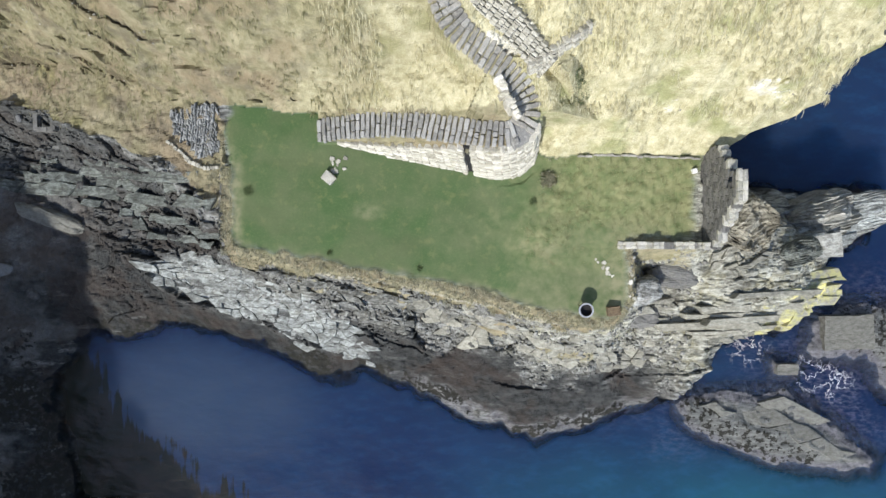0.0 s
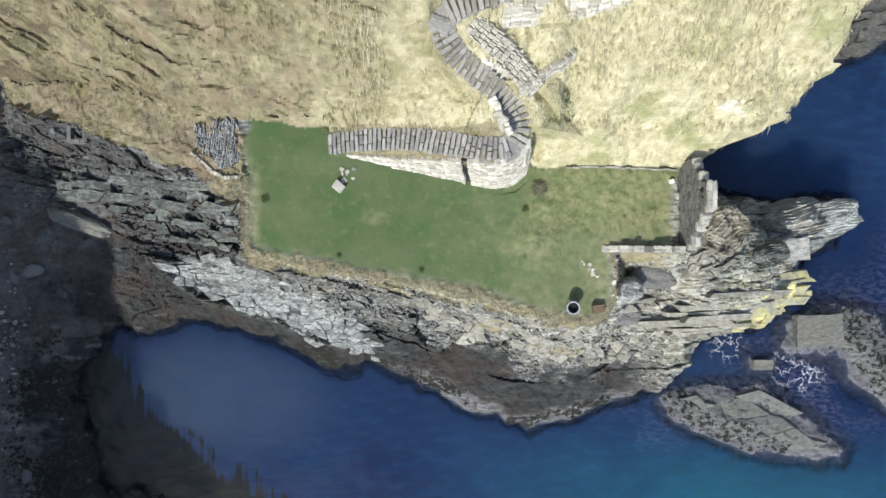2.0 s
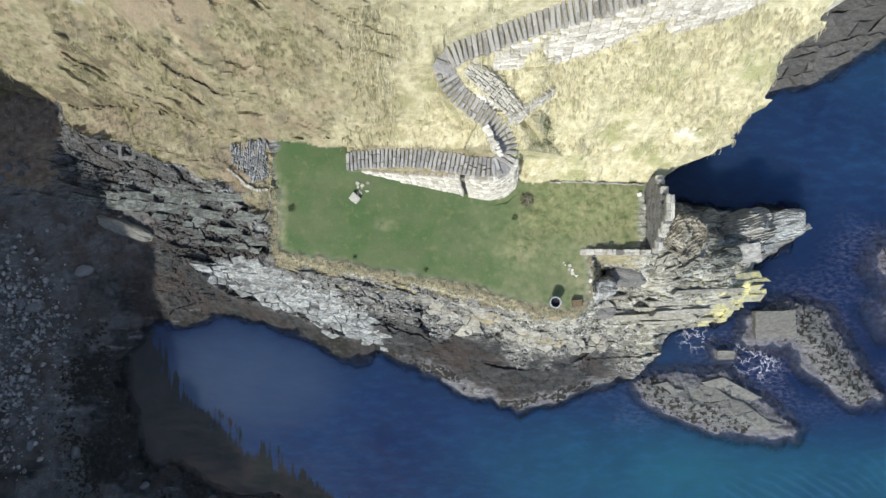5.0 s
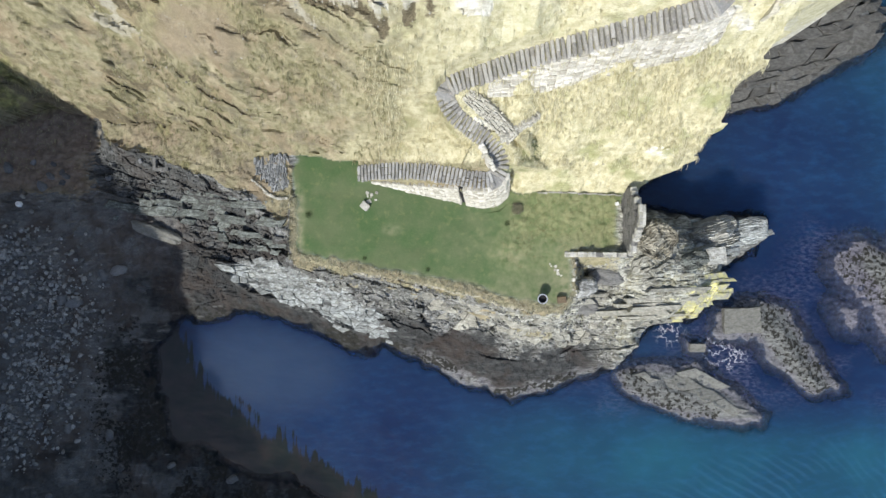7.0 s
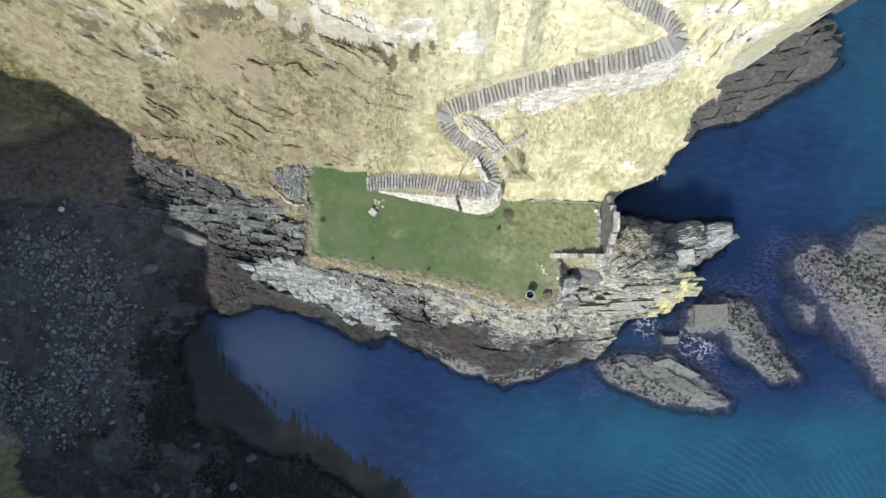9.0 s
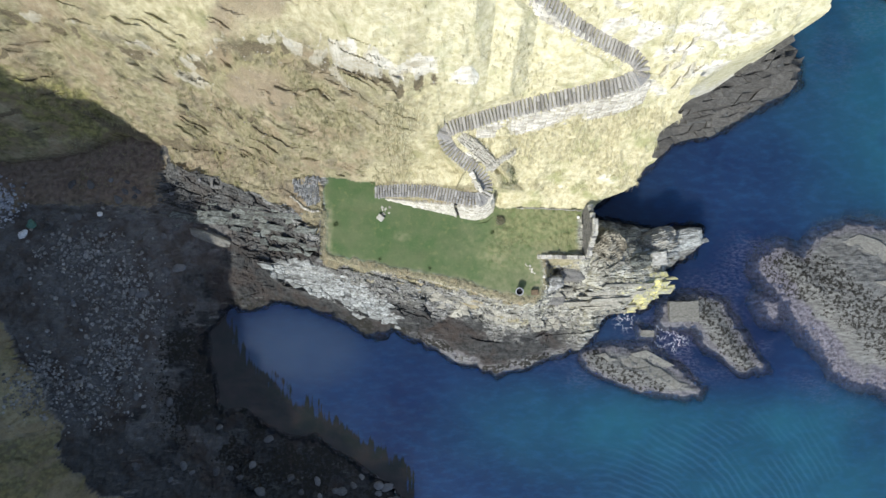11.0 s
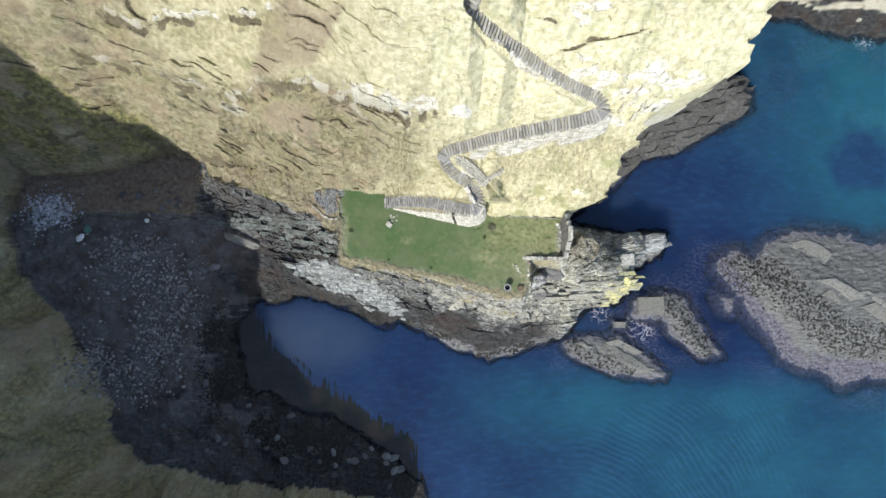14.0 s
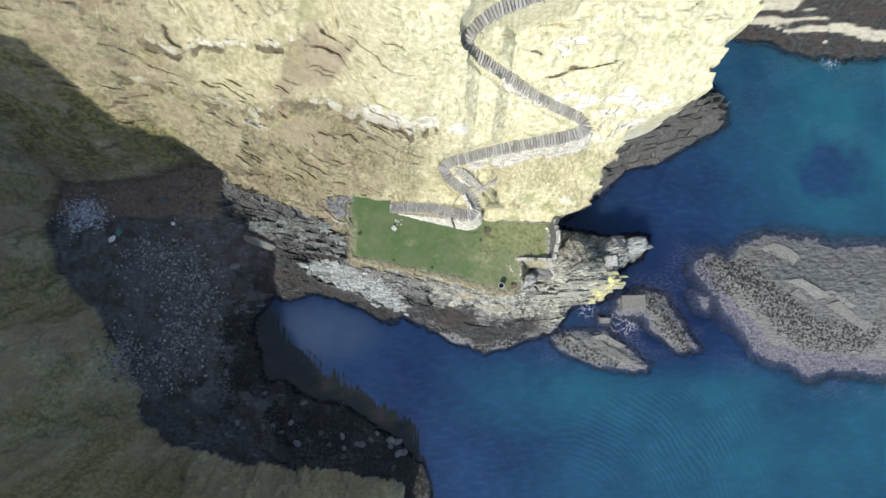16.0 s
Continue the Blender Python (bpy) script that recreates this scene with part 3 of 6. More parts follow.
        clump = fbm(x * 2.4, y * 2.0, 3, 45)
        ground = ground + grass * (1 - carve) * (0.12 * clump + 0.10 * fbm(x * 0.9, y * 0.9, 3, 48)) * (1 - 0.6 * smooth(12, 17, y)) + beach * 0.25 * fbm(x * 1.3, y * 1.3, 4, 46)
        ground = ground - np.where(on_cliff, seam * (1 - carve) * smooth(0.6, 1.4, track), 0) * 0.35
        ground = ground + rough_turf * 0.07 * clump
        ground = ground + np.where(on_south, 1, 0) * 0.9 * fbm(x * 0.35, y * 0.35, 5, 47)
    above = smooth(-0.3, 1.8, y - np.interp(x, [p[0] for p in BEDS[0][0]], [p[1] for p in BEDS[0][0]]) + slope_noise) * smooth(-42, -28, x)
    return ground, {"lawn": lawn, "rough_turf": rough_turf, "grass": grass, "wet": wet * (1 - grass), "lichen": lichen, "weed": weed, "beach": beach,
                    "far_green": np.where(on_cliff, np.maximum(0.95 * smooth(3, -12, x + 3 * slope_noise) * (1 - 0.7 * above), 0.95 * smooth(-25, -36, x + 3 * slope_noise)), np.where(on_south, 0.72 + 0.25 * slope_noise, np.where(x < -14.2, 1.0, 0.85))), "bare": np.where(on_cliff, bare, np.maximum(trod, banks)), "fringe": fringe, "pale": pale,
                    "seam": np.where(on_cliff, seam * smooth(0.4, 1.2, track), 0), "moss": moss, "tidal": np.where(isle & (y < 12), 1.0, 0.0), "buff": np.where(isle | on_cliff, 0, smooth(-4, 12, x + 2 * slope_noise) * smooth(2.2, 4.2, ground)), "brown": np.maximum(brown, 0.25 * turf * (x < -13.5)), "peat": soil, "bleach": np.where(on_cliff, smooth(10.5, 17, y + 1.5 * slope_noise) * smooth(-16, -4, x + 2 * slope_noise), 0.12 * rim),
                    "worn": lawn * np.clip(0.45 * smooth(-2, 9, x + 3 * slope_noise) + 0.8 * blob(x, y, 5.8, -0.9, 1.5, 1.1) + 0.5 * blob(x, y, -4.8, 1.2, 1.3, 0.8) + 0.9 * smooth(9.5, 11, x) + 0.9 * smooth(-12.5, -13.3, x + 0.3 * slope_noise) * smooth(6, 4.5, y) + 0.9 * smooth(1.2, 0.2, lawn_in + 0.4 * slope_noise) * (y < 3), 0, 1)}


def axis(*spans):
    """Places along one axis: spans of (start, end, step), each ending where the next begins."""
    out = []
    for a, b, step in spans:
        out.append(np.linspace(a, b, max(2, int(round((b - a) / step)) + 1))[:-1])
    return np.concatenate(out + [[spans[-1][1]]])


def grid_mesh(name, xs, ys, heights, fields):
    """A sheet over a grid of places, smooth shaded, with its fields as point attributes."""
    nx, ny = len(xs), len(ys)
    gx, gy = np.meshgrid(xs, ys)
    co = np.stack([gx, gy, heights], -1).reshape(-1, 3).astype(np.float32)
    i = (np.arange(ny - 1)[:, None] * nx + np.arange(nx - 1)[None, :]).ravel()
    quads = np.stack([i, i + 1, i + nx + 1, i + nx], -1).astype(np.int32)
    me = bpy.data.meshes.new(name)
    me.vertices.add(len(co))
    me.vertices.foreach_set("co", co.ravel())
    me.loops.add(quads.size)
    me.loops.foreach_set("vertex_index", quads.ravel())
    me.polygons.add(len(quads))
    me.polygons.foreach_set("loop_start", np.arange(0, quads.size, 4, dtype=np.int32))
    me.polygons.foreach_set("use_smooth", np.zeros(len(quads), bool))
    for key, values in fields.items():
        at = me.attributes.new(key, "FLOAT", "POINT")
        at.data.foreach_set("value", np.asarray(values, np.float32).ravel())
    me.update()
    return me


# ---- materials ----
def material(name):
    m = bpy.data.materials.new(name)
    m.use_nodes = True
    return m, m.node_tree, m.node_tree.nodes["Principled BSDF"]


def node(tree, kind, values=(), **props):
    n = tree.nodes.new("ShaderNode" + kind)
    for key, value in props.items():
        if key == "op":
            n.operation = value
        elif key == "blend":
            n.data_type, n.blend_type = "RGBA", value
        elif key == "attribute":
            n.attribute_name = value
        elif key == "wave_type":
            n.wave_type, n.rings_direction = value, "Z"
        elif key == "feature":
            n.feature = value
    for key, value in dict(values).items():
        if isinstance(value, bpy.types.NodeSocket):
            tree.links.new(value, n.inputs[key])
        else:
            n.inputs[key].default_value = value
    return n


def coords(tree, scale=(1, 1, 1), turn=0.0):
    c = node(tree, "NewGeometry")
    m = node(tree, "Mapping", {"Vector": c.outputs["Position"], "Scale": scale, "Rotation": (0, 0, radians(turn))})
    return m.outputs[0]


def grain(tree, where, scale, detail=5.0, rough=0.6):
    return node(tree, "TexNoise", {"Vector": where, "Scale": scale, "Detail": detail, "Roughness": rough}).outputs["Fac"]


def mixed(tree, fac, a, b, blend="MIX"):
    n = node(tree, "Mix", blend=blend)
    for key, value in ((0, fac), (6, a), (7, b)):
        if isinstance(value, bpy.types.NodeSocket):
            tree.links.new(value, n.inputs[key])
        else:
            n.inputs[key].default_value = (*value, 1) if key and len(value) == 3 else value
    return n.outputs[2]


def ramp(tree, fac, lo, hi):
    n = node(tree, "MapRange", {"Value": fac, "From Min": lo, "From Max": hi})
    return n.outputs[0]


def times(tree, a, b):
    return node(tree, "Math", {0: a, 1: b}, op="MULTIPLY").outputs[0]


def attr(tree, key):
    return node(tree, "Attribute", attribute=key).outputs["Fac"]


def bump(tree, bsdf, height, strength, distance):
    b = node(tree, "Bump", {"Height": height, "Strength": strength, "Distance": distance})
    tree.links.new(b.outputs[0], bsdf.inputs["Normal"])


def rock_colour(t, n_str, n_mid, n_fine):
    """Grey flagstone with dark joints along and across the beds, black lichen and rusty stains."""
    rock = mixed(t, ramp(t, n_str, 0.38, 0.60), (0.087, 0.087, 0.081), (0.30, 0.304, 0.292))
    rock = mixed(t, ramp(t, n_fine, 0.54, 0.72), rock, (0.085, 0.082, 0.072))
    rock = mixed(t, times(t, ramp(t, n_mid, 0.5, 0.68), 0.35), rock, (0.22, 0.20, 0.155))
    black = grain(t, coords(t, (0.7, 1.3, 1.0), 12), 0.85, 9.0, 0.75)
    rock = mixed(t, times(t, ramp(t, black, 0.50, 0.58), 0.6), rock, (0.042, 0.041, 0.036))
    for stretch, turn, scale, width, share in (((0.5, 1.25, 0.8), 15, 1.1, 0.035, 0.65), ((0.7, 1.2, 0.8), 15, 3.4, 0.06, 0.4), ((0.16, 1.9, 0.8), 9, 1.0, 0.05, 0.65)):
        where = coords(t, stretch, turn)
        wobble = node(t, "TexNoise", {"Vector": where, "Scale": scale * 1.5, "Detail": 3.0}).outputs["Color"]
        where = node(t, "VectorMath", {0: where, 1: node(t, "VectorMath", {0: wobble, "Scale": 0.4 / scale}, op="SCALE").outputs[0]}, op="ADD").outputs[0]
        crack = node(t, "TexVoronoi", {"Vector": where, "Scale": scale}, feature="DISTANCE_TO_EDGE").outputs["Distance"]
        rock = mixed(t, times(t, times(t, ramp(t, crack, width, width * 0.2), share), ramp(t, n_mid, 0.38, 0.52)), rock, (0.032, 0.030, 0.027))
    return rock


def rock_material(name, dim, tint=(1, 1, 1), lichen=0.0, even=0.0):
    """Rock for loose and jointed blocks, a little different on each."""
    m, t, b = material(name)
    w = coords(t)
    n_str, n_mid, n_fine = grain(t, coords(t, (0.75, 1.35, 0.8), 14), 3.2, 7.0, 0.7), grain(t, w, 1.8), grain(t, w, 10.0, 6.0, 0.7)
    col = rock_colour(t, n_str, n_mid, n_fine)
    if even:
        col = mixed(t, even, col, mixed(t, ramp(t, n_str, 0.36, 0.64), (0.19, 0.183, 0.165), (0.33, 0.32, 0.30)))
    own = node(t, "ObjectInfo").outputs["Random"]
    gain = node(t, "MapRange", {"Value": own, "To Min": dim * 0.82, "To Max": dim * 1.18}).outputs[0]
    shade = node(t, "CombineXYZ", {0: times(t, gain, tint[0]), 1: times(t, gain, tint[1]), 2: times(t, gain, tint[2])}).outputs[0]
    col = mixed(t, 1.0, col, shade, "MULTIPLY")
    if lichen:
        col = mixed(t, times(t, ramp(t, n_mid, 0.42, 0.58), lichen), col, (0.52, 0.49, 0.20))
    t.links.new(col, b.inputs["Base Color"])
    b.inputs["Roughness"].default_value = 0.85
    bump(t, b, node(t, "Math", {0: n_fine, 1: n_str}, op="ADD").outputs[0], 0.9, 0.12)
    return m


def ground_material():
    m, t, b = material("ground")
    w = coords(t)
    streak = coords(t, (0.45, 1.6, 0.6), 14)
    n_big, n_mid, n_fine = grain(t, w, 0.35), grain(t, w, 1.6), grain(t, w, 9.0, 8.0, 0.75)
    n_str = grain(t, streak, 2.2, 6.0, 0.65)
    # bare rock: grey flagstone, browner in seams
    rock = rock_colour(t, n_str, n_mid, n_fine)
    lichen = mixed(t, ramp(t, n_mid, 0.35, 0.6), (0.40, 0.37, 0.22), (0.50, 0.46, 0.17))
    rock = mixed(t, times(t, attr(t, "lichen"), ramp(t, n_mid, 0.3, 0.55)), rock, lichen)
    # dark rock colour, for wet stone and for shade painted on the western rocks
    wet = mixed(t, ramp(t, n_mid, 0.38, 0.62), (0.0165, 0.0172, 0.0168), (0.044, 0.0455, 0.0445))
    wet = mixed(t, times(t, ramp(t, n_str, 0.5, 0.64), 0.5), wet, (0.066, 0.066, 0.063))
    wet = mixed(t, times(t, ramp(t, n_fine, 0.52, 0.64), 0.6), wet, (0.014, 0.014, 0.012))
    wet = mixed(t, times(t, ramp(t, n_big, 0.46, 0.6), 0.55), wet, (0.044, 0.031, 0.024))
    shingle = mixed(t, ramp(t, n_fine, 0.4, 0.66), (0.20, 0.19, 0.175), (0.52, 0.50, 0.47))
    shingle = mixed(t, ramp(t, n_big, 0.45, 0.62), shingle, (0.17, 0.145, 0.125))
    tidal = mixed(t, ramp(t, n_str, 0.36, 0.64), (0.115, 0.117, 0.110), (0.205, 0.208, 0.197))
    rock = mixed(t, times(t, attr(t, "tidal"), 0.72), rock, tidal)
    rock = mixed(t, times(t, attr(t, "buff"), 0.65), rock, mixed(t, 1.0, rock, (2.0, 1.95, 1.72), "MULTIPLY"))
    rock = mixed(t, times(t, attr(t, "pale"), 0.9), rock, mixed(t, 1.0, rock, (1.5, 1.56, 1.58), "MULTIPLY"))
    rock = mixed(t, attr(t, "beach"), rock, shingle)
    lap = grain(t, coords(t, (0.22, 1.1, 0.6), 12), 1.3, 8.0, 0.7)
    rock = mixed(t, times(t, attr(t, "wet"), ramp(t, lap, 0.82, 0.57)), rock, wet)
    rock = mixed(t, times(t, attr(t, "fringe"), 0.85), rock, mixed(t, ramp(t, grain(t, w, 2.6, 6.0, 0.7), 0.38, 0.64), (0.055, 0.051, 0.063), (0.20, 0.188, 0.222)))
    tuft = node(t, "Math", {0: attr(t, "weed"), 1: 0.3, 2: grain(t, w, 2.4, 6.0, 0.66)}, op="MULTIPLY_ADD").outputs[0]
    rock = mixed(t, times(t, ramp(t, attr(t, "weed"), 0.03, 0.12), ramp(t, tuft, 0.66, 0.70)), rock, mixed(t, n_mid, (0.013, 0.014, 0.011), (0.028, 0.025, 0.020)))
    white = mixed(t, ramp(t, n_str, 0.35, 0.6), (0.40, 0.365, 0.27), (0.68, 0.66, 0.58))
    white = mixed(t, times(t, attr(t, "far_green"), 0.75), white, (0.25, 0.225, 0.155))
    rock = mixed(t, ramp(t, attr(t, "bare"), 0.1, 0.4), rock, white)
    # dry grass of the cliff
    straw = mixed(t, ramp(t, n_mid, 0.36, 0.64), (0.36, 0.325, 0.185), (0.58, 0.535, 0.355))
    straw = mixed(t, ramp(t, n_fine, 0.52, 0.72), straw, (0.66, 0.62, 0.44))
    straw = mixed(t, times(t, ramp(t, n_big, 0.52, 0.64), 0.7), straw, (0.23, 0.25, 0.10))
    green = mixed(t, ramp(t, n_mid, 0.36, 0.64), (0.12, 0.112, 0.058), (0.25, 0.222, 0.135))
    green = mixed(t, times(t, ramp(t, n_big, 0.45, 0.6), 0.8), green, (0.23, 0.165, 0.118))
    heath = grain(t, w, 0.42, 6.0, 0.66)
    green = mixed(t, times(t, ramp(t, heath, 0.47, 0.38), 0.75), green, (0.085, 0.070, 0.056))
    green = mixed(t, times(t, ramp(t, heath, 0.56, 0.68), 0.7), green, (0.40, 0.345, 0.24))
    n_blade = grain(t, coords(t, (3.2, 0.9, 0.9)), 8.0, 6.0, 0.75)
    straw = mixed(t, times(t, attr(t, "bleach"), 0.6), straw, mixed(t, ramp(t, n_mid, 0.36, 0.62), (0.48, 0.45, 0.275), (0.67, 0.64, 0.465)))
    calm = ramp(t, attr(t, "bleach"), 1.9, -0.1)
    straw = mixed(t, times(t, times(t, ramp(t, n_blade, 0.50, 0.36), 0.42), calm), straw, (0.20, 0.18, 0.09))
    straw = mixed(t, times(t, ramp(t, n_blade, 0.55, 0.7), 0.6), straw, (0.68, 0.64, 0.46))
    straw = mixed(t, times(t, attr(t, "far_green"), 0.85), straw, green)
    straw = mixed(t, times(t, attr(t, "brown"), 0.8), straw, mixed(t, ramp(t, n_blade, 0.4, 0.62), (0.205, 0.165, 0.115), (0.32, 0.262, 0.18)))
    straw = mixed(t, times(t, attr(t, "peat"), 0.85), straw, mixed(t, ramp(t, n_mid, 0.36, 0.64), (0.112, 0.080, 0.064), (0.205, 0.155, 0.125)))
    strand = node(t, "Math", {0: grain(t, coords(t, (0.25, 1.9, 0.5), 8), 1.5, 9.0, 0.72), 1: 0.5}, op="SUBTRACT").outputs[0]
    strand = ramp(t, node(t, "Math", {0: strand}, op="ABSOLUTE").outputs[0], 0.020, 0.003)
    straw = mixed(t, times(t, times(t, strand, ramp(t, grain(t, w, 0.33, 4.0), 0.42, 0.58)), 0.5), straw, (0.17, 0.145, 0.085))
    moss = mixed(t, ramp(t, n_mid, 0.4, 0.6), (0.09, 0.09, 0.032), (0.25, 0.235, 0.085))
    moss = mixed(t, times(t, ramp(t, heath, 0.50, 0.60), 0.75), moss, (0.20, 0.155, 0.105))
    moss = mixed(t, times(t, ramp(t, heath, 0.45, 0.36), 0.7), moss, (0.075, 0.062, 0.045))
    straw = mixed(t, attr(t, "moss"), straw, moss)
    straw = mixed(t, times(t, times(t, ramp(t, n_fine, 0.42, 0.3), 0.45), calm), straw, (0.14, 0.12, 0.055))
    # shade under the ledges, painted as ragged dark brown
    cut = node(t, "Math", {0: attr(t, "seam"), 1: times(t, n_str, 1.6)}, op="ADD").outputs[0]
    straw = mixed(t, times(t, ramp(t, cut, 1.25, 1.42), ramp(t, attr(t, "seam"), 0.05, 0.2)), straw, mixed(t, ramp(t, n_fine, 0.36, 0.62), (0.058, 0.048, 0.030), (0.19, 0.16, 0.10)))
    ragged = node(t, "Math", {0: attr(t, "grass"), 1: times(t, grain(t, coords(t, (0.7, 1.5, 1.0), 10), 3.2, 7.0, 0.7), 1.2)}, op="ADD").outputs[0]
    col = mixed(t, ramp(t, ragged, 0.98, 1.14), rock, straw)
    # mown turf
    turf = mixed(t, ramp(t, n_big, 0.38, 0.62), (0.054, 0.096, 0.034), (0.088, 0.113, 0.052))
    turf = mixed(t, times(t, ramp(t, n_mid, 0.56, 0.72), 0.35), turf, (0.20, 0.19, 0.085))
    turf = mixed(t, times(t, ramp(t, n_fine, 0.5, 0.72), 0.35), turf, (0.16, 0.19, 0.085))
    turf = mixed(t, times(t, attr(t, "worn"), ramp(t, n_mid, 0.3, 0.6)), turf, (0.20, 0.195, 0.115))
    wild = mixed(t, ramp(t, n_mid, 0.36, 0.62), (0.12, 0.145, 0.06), (0.205, 0.21, 0.10))
    turf = mixed(t, times(t, attr(t, "rough_turf"), 0.85), turf, wild)
    col = mixed(t, attr(t, "lawn"), col, turf)
    t.links.new(col, b.inputs["Base Color"])
    b.inputs["Roughness"].default_value = 0.85
    b.inputs["Specular IOR Level"].default_value = 0.25
    both = node(t, "Math", {0: n_fine, 1: n_str}, op="ADD").outputs[0]
    both = times(t, both, ramp(t, attr(t, "lawn"), 1.15, 0.0))
    bump(t, b, both, 0.8, 0.12)
    return m


def water_material():
    m, t, b = material("sea_water")
    w = coords(t)
    swell = grain(t, coords(t, (0.5, 1.0, 1), 25), 0.28, 3.0)
    ripple = grain(t, coords(t, (0.55, 1.3, 1), -35), 0.95, 6.0, 0.62)
    patch = grain(t, w, 0.055, 3.0)
    deep = mixed(t, ramp(t, patch, 0.35, 0.65), (0.0085, 0.018, 0.053), (0.012, 0.032, 0.082))
    teal = mixed(t, ramp(t, patch, 0.35, 0.65), (0.011, 0.053, 0.086), (0.014, 0.089, 0.115))
    col = mixed(t, attr(t, "teal"), deep, teal)
    col = mixed(t, times(t, ramp(t, ripple, 0.46, 0.72), 0.2), col, (0.02, 0.09, 0.20))
    rings = coords(t, (1, 1, 1))
    rings = node(t, "VectorMath", {0: rings, 1: (-18.0, 47.0, 0.0)}, op="ADD").outputs[0]
    wave = node(t, "TexWave", {"Vector": rings, "Scale": 0.36, "Distortion": 12.0, "Detail": 3.0, "Detail Scale": 0.3}, wave_type="RINGS").outputs["Fac"]
    col = mixed(t, times(t, times(t, ramp(t, wave, 0.45, 1.0), attr(t, "swell")), 0.15), col, (0.05, 0.14, 0.23))
    # sheen of the sky on the cove, painted as a paler grey-blue
    col = mixed(t, attr(t, "sand"), col, (0.034, 0.056, 0.098))
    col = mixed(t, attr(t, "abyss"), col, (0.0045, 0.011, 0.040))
    # dark reflection of the south cliff, painted into the colour with a combed edge
    reflection_edge = grain(t, coords(t, (1.9, 0.16, 1), -12), 1.0, 4.0, 0.55)
    reflection_edge = node(t, "Math", {0: reflection_edge, 1: 7.0, 2: attr(t, "kelp")}, op="MULTIPLY_ADD").outputs[0]
    reflection_edge = ramp(t, reflection_edge, 3.2, 3.9)
    col = mixed(t, reflection_edge, col, mixed(t, ramp(t, grain(t, w, 0.45, 5.0, 0.6), 0.40, 0.62), (0.006, 0.010, 0.008), (0.015, 0.0135, 0.0125)))
    chop = grain(t, coords(t, (1.0, 2.2, 1), 40), 1.7, 7.0, 0.7)
    col = mixed(t, times(t, attr(t, "murk"), ramp(t, chop, 0.44, 0.72)), col, (0.115, 0.12, 0.185))
    thread = node(t, "Math", {0: grain(t, w, 0.9, 5.0, 0.62), 1: 0.5}, op="SUBTRACT").outputs[0]
    thread = ramp(t, node(t, "Math", {0: thread}, op="ABSOLUTE").outputs[0], 0.022, 0.002)
    foam = times(t, times(t, attr(t, "foam"), thread), ramp(t, grain(t, w, 4.0, 5.0, 0.7), 0.36, 0.56))
    col = mixed(t, foam, col, (0.7, 0.73, 0.78))
    t.links.new(col, b.inputs["Base Color"])
    t.links.new(ramp(t, foam, -0.08, 1.0), b.inputs["Roughness"])
    b.inputs["IOR"].default_value = 1.33
    b.inputs["Specular IOR Level"].default_value = 0.5
    b.subsurface_method = "BURLEY"
    b.inputs["Subsurface Weight"].default_value, b.inputs["Subsurface Scale"].default_value = 1.0, 2.6
    b.inputs["Subsurface Radius"].default_value = (1.0, 2.0, 3.0)
    h = node(t, "Math", {0: times(t, swell, 3.0), 1: ripple}, op="ADD").outputs[0]
    bump(t, b, h, 0.16, 0.2)
    see = node(t, "BsdfTransparent", {"Color": (0.62, 0.68, 0.78, 1)})
    mix = node(t, "MixShader", {0: ramp(t, attr(t, "depth"), -0.1, 0.8), 1: see.outputs[0], 2: b.outputs[0]})
    t.links.new(mix.outputs[0], t.nodes["Material Output"].inputs[0])
    return m


def stone_material(name, dark, pale, rough=0.85, spot=(0.30, 0.27, 0.18)):
    m, t, b = material(name)
    w = coords(t)
    own = node(t, "ObjectInfo").outputs["Random"]
    n1, n2 = grain(t, w, 3.0), grain(t, w, 14.0, 6.0, 0.7)
    col = mixed(t, own, dark, pale)
    col = mixed(t, times(t, ramp(t, n1, 0.45, 0.65), 0.5), col, spot)
    n3 = grain(t, w, 6.0, 7.0, 0.75)
    col = mixed(t, times(t, ramp(t, n3, 0.52, 0.66), 0.45), col, tuple(min(1.25 * c, 0.85) for c in pale))
    col = mixed(t, times(t, ramp(t, n3, 0.46, 0.34), 0.55), col, tuple(0.6 * c for c in dark))
    col = mixed(t, times(t, ramp(t, n2, 0.5, 0.7), 0.5), col, tuple(0.45 * c for c in dark))
    t.links.new(col, b.inputs["Base Color"])
    b.inputs["Roughness"].default_value = rough
    bump(t, b, n2, 0.7, 0.05)
    return m


def plain_material(name, colour, rough=0.6, metal=0.0, other=None):
    m, t, b = material(name)
    n = grain(t, coords(t), 7.0)
    t.links.new(mixed(t, ramp(t, n, 0.35, 0.65), colour, other or tuple(0.6 * c for c in colour)), b.inputs["Base Color"])
    b.inputs["Roughness"].default_value, b.inputs["Metallic"].default_value = rough, metal
    bump(t, b, n, 0.3, 0.02)
    return m


GROUND = ground_material()
WATER = water_material()
STEP = stone_material("grey_flagstone", (0.17, 0.166, 0.158), (0.38, 0.373, 0.355), spot=(0.26, 0.245, 0.205))
TAWNY_STEP = stone_material("tawny_flagstone", (0.19, 0.18, 0.16), (0.40, 0.385, 0.35), spot=(0.30, 0.28, 0.23))
LOW_WALL = stone_material("weathered_rubble", (0.24, 0.225, 0.185), (0.48, 0.46, 0.40), spot=(0.34, 0.32, 0.24))
PAVING = stone_material("blue_grey_paving", (0.14, 0.144, 0.142), (0.32, 0.325, 0.322), spot=(0.20, 0.20, 0.17))
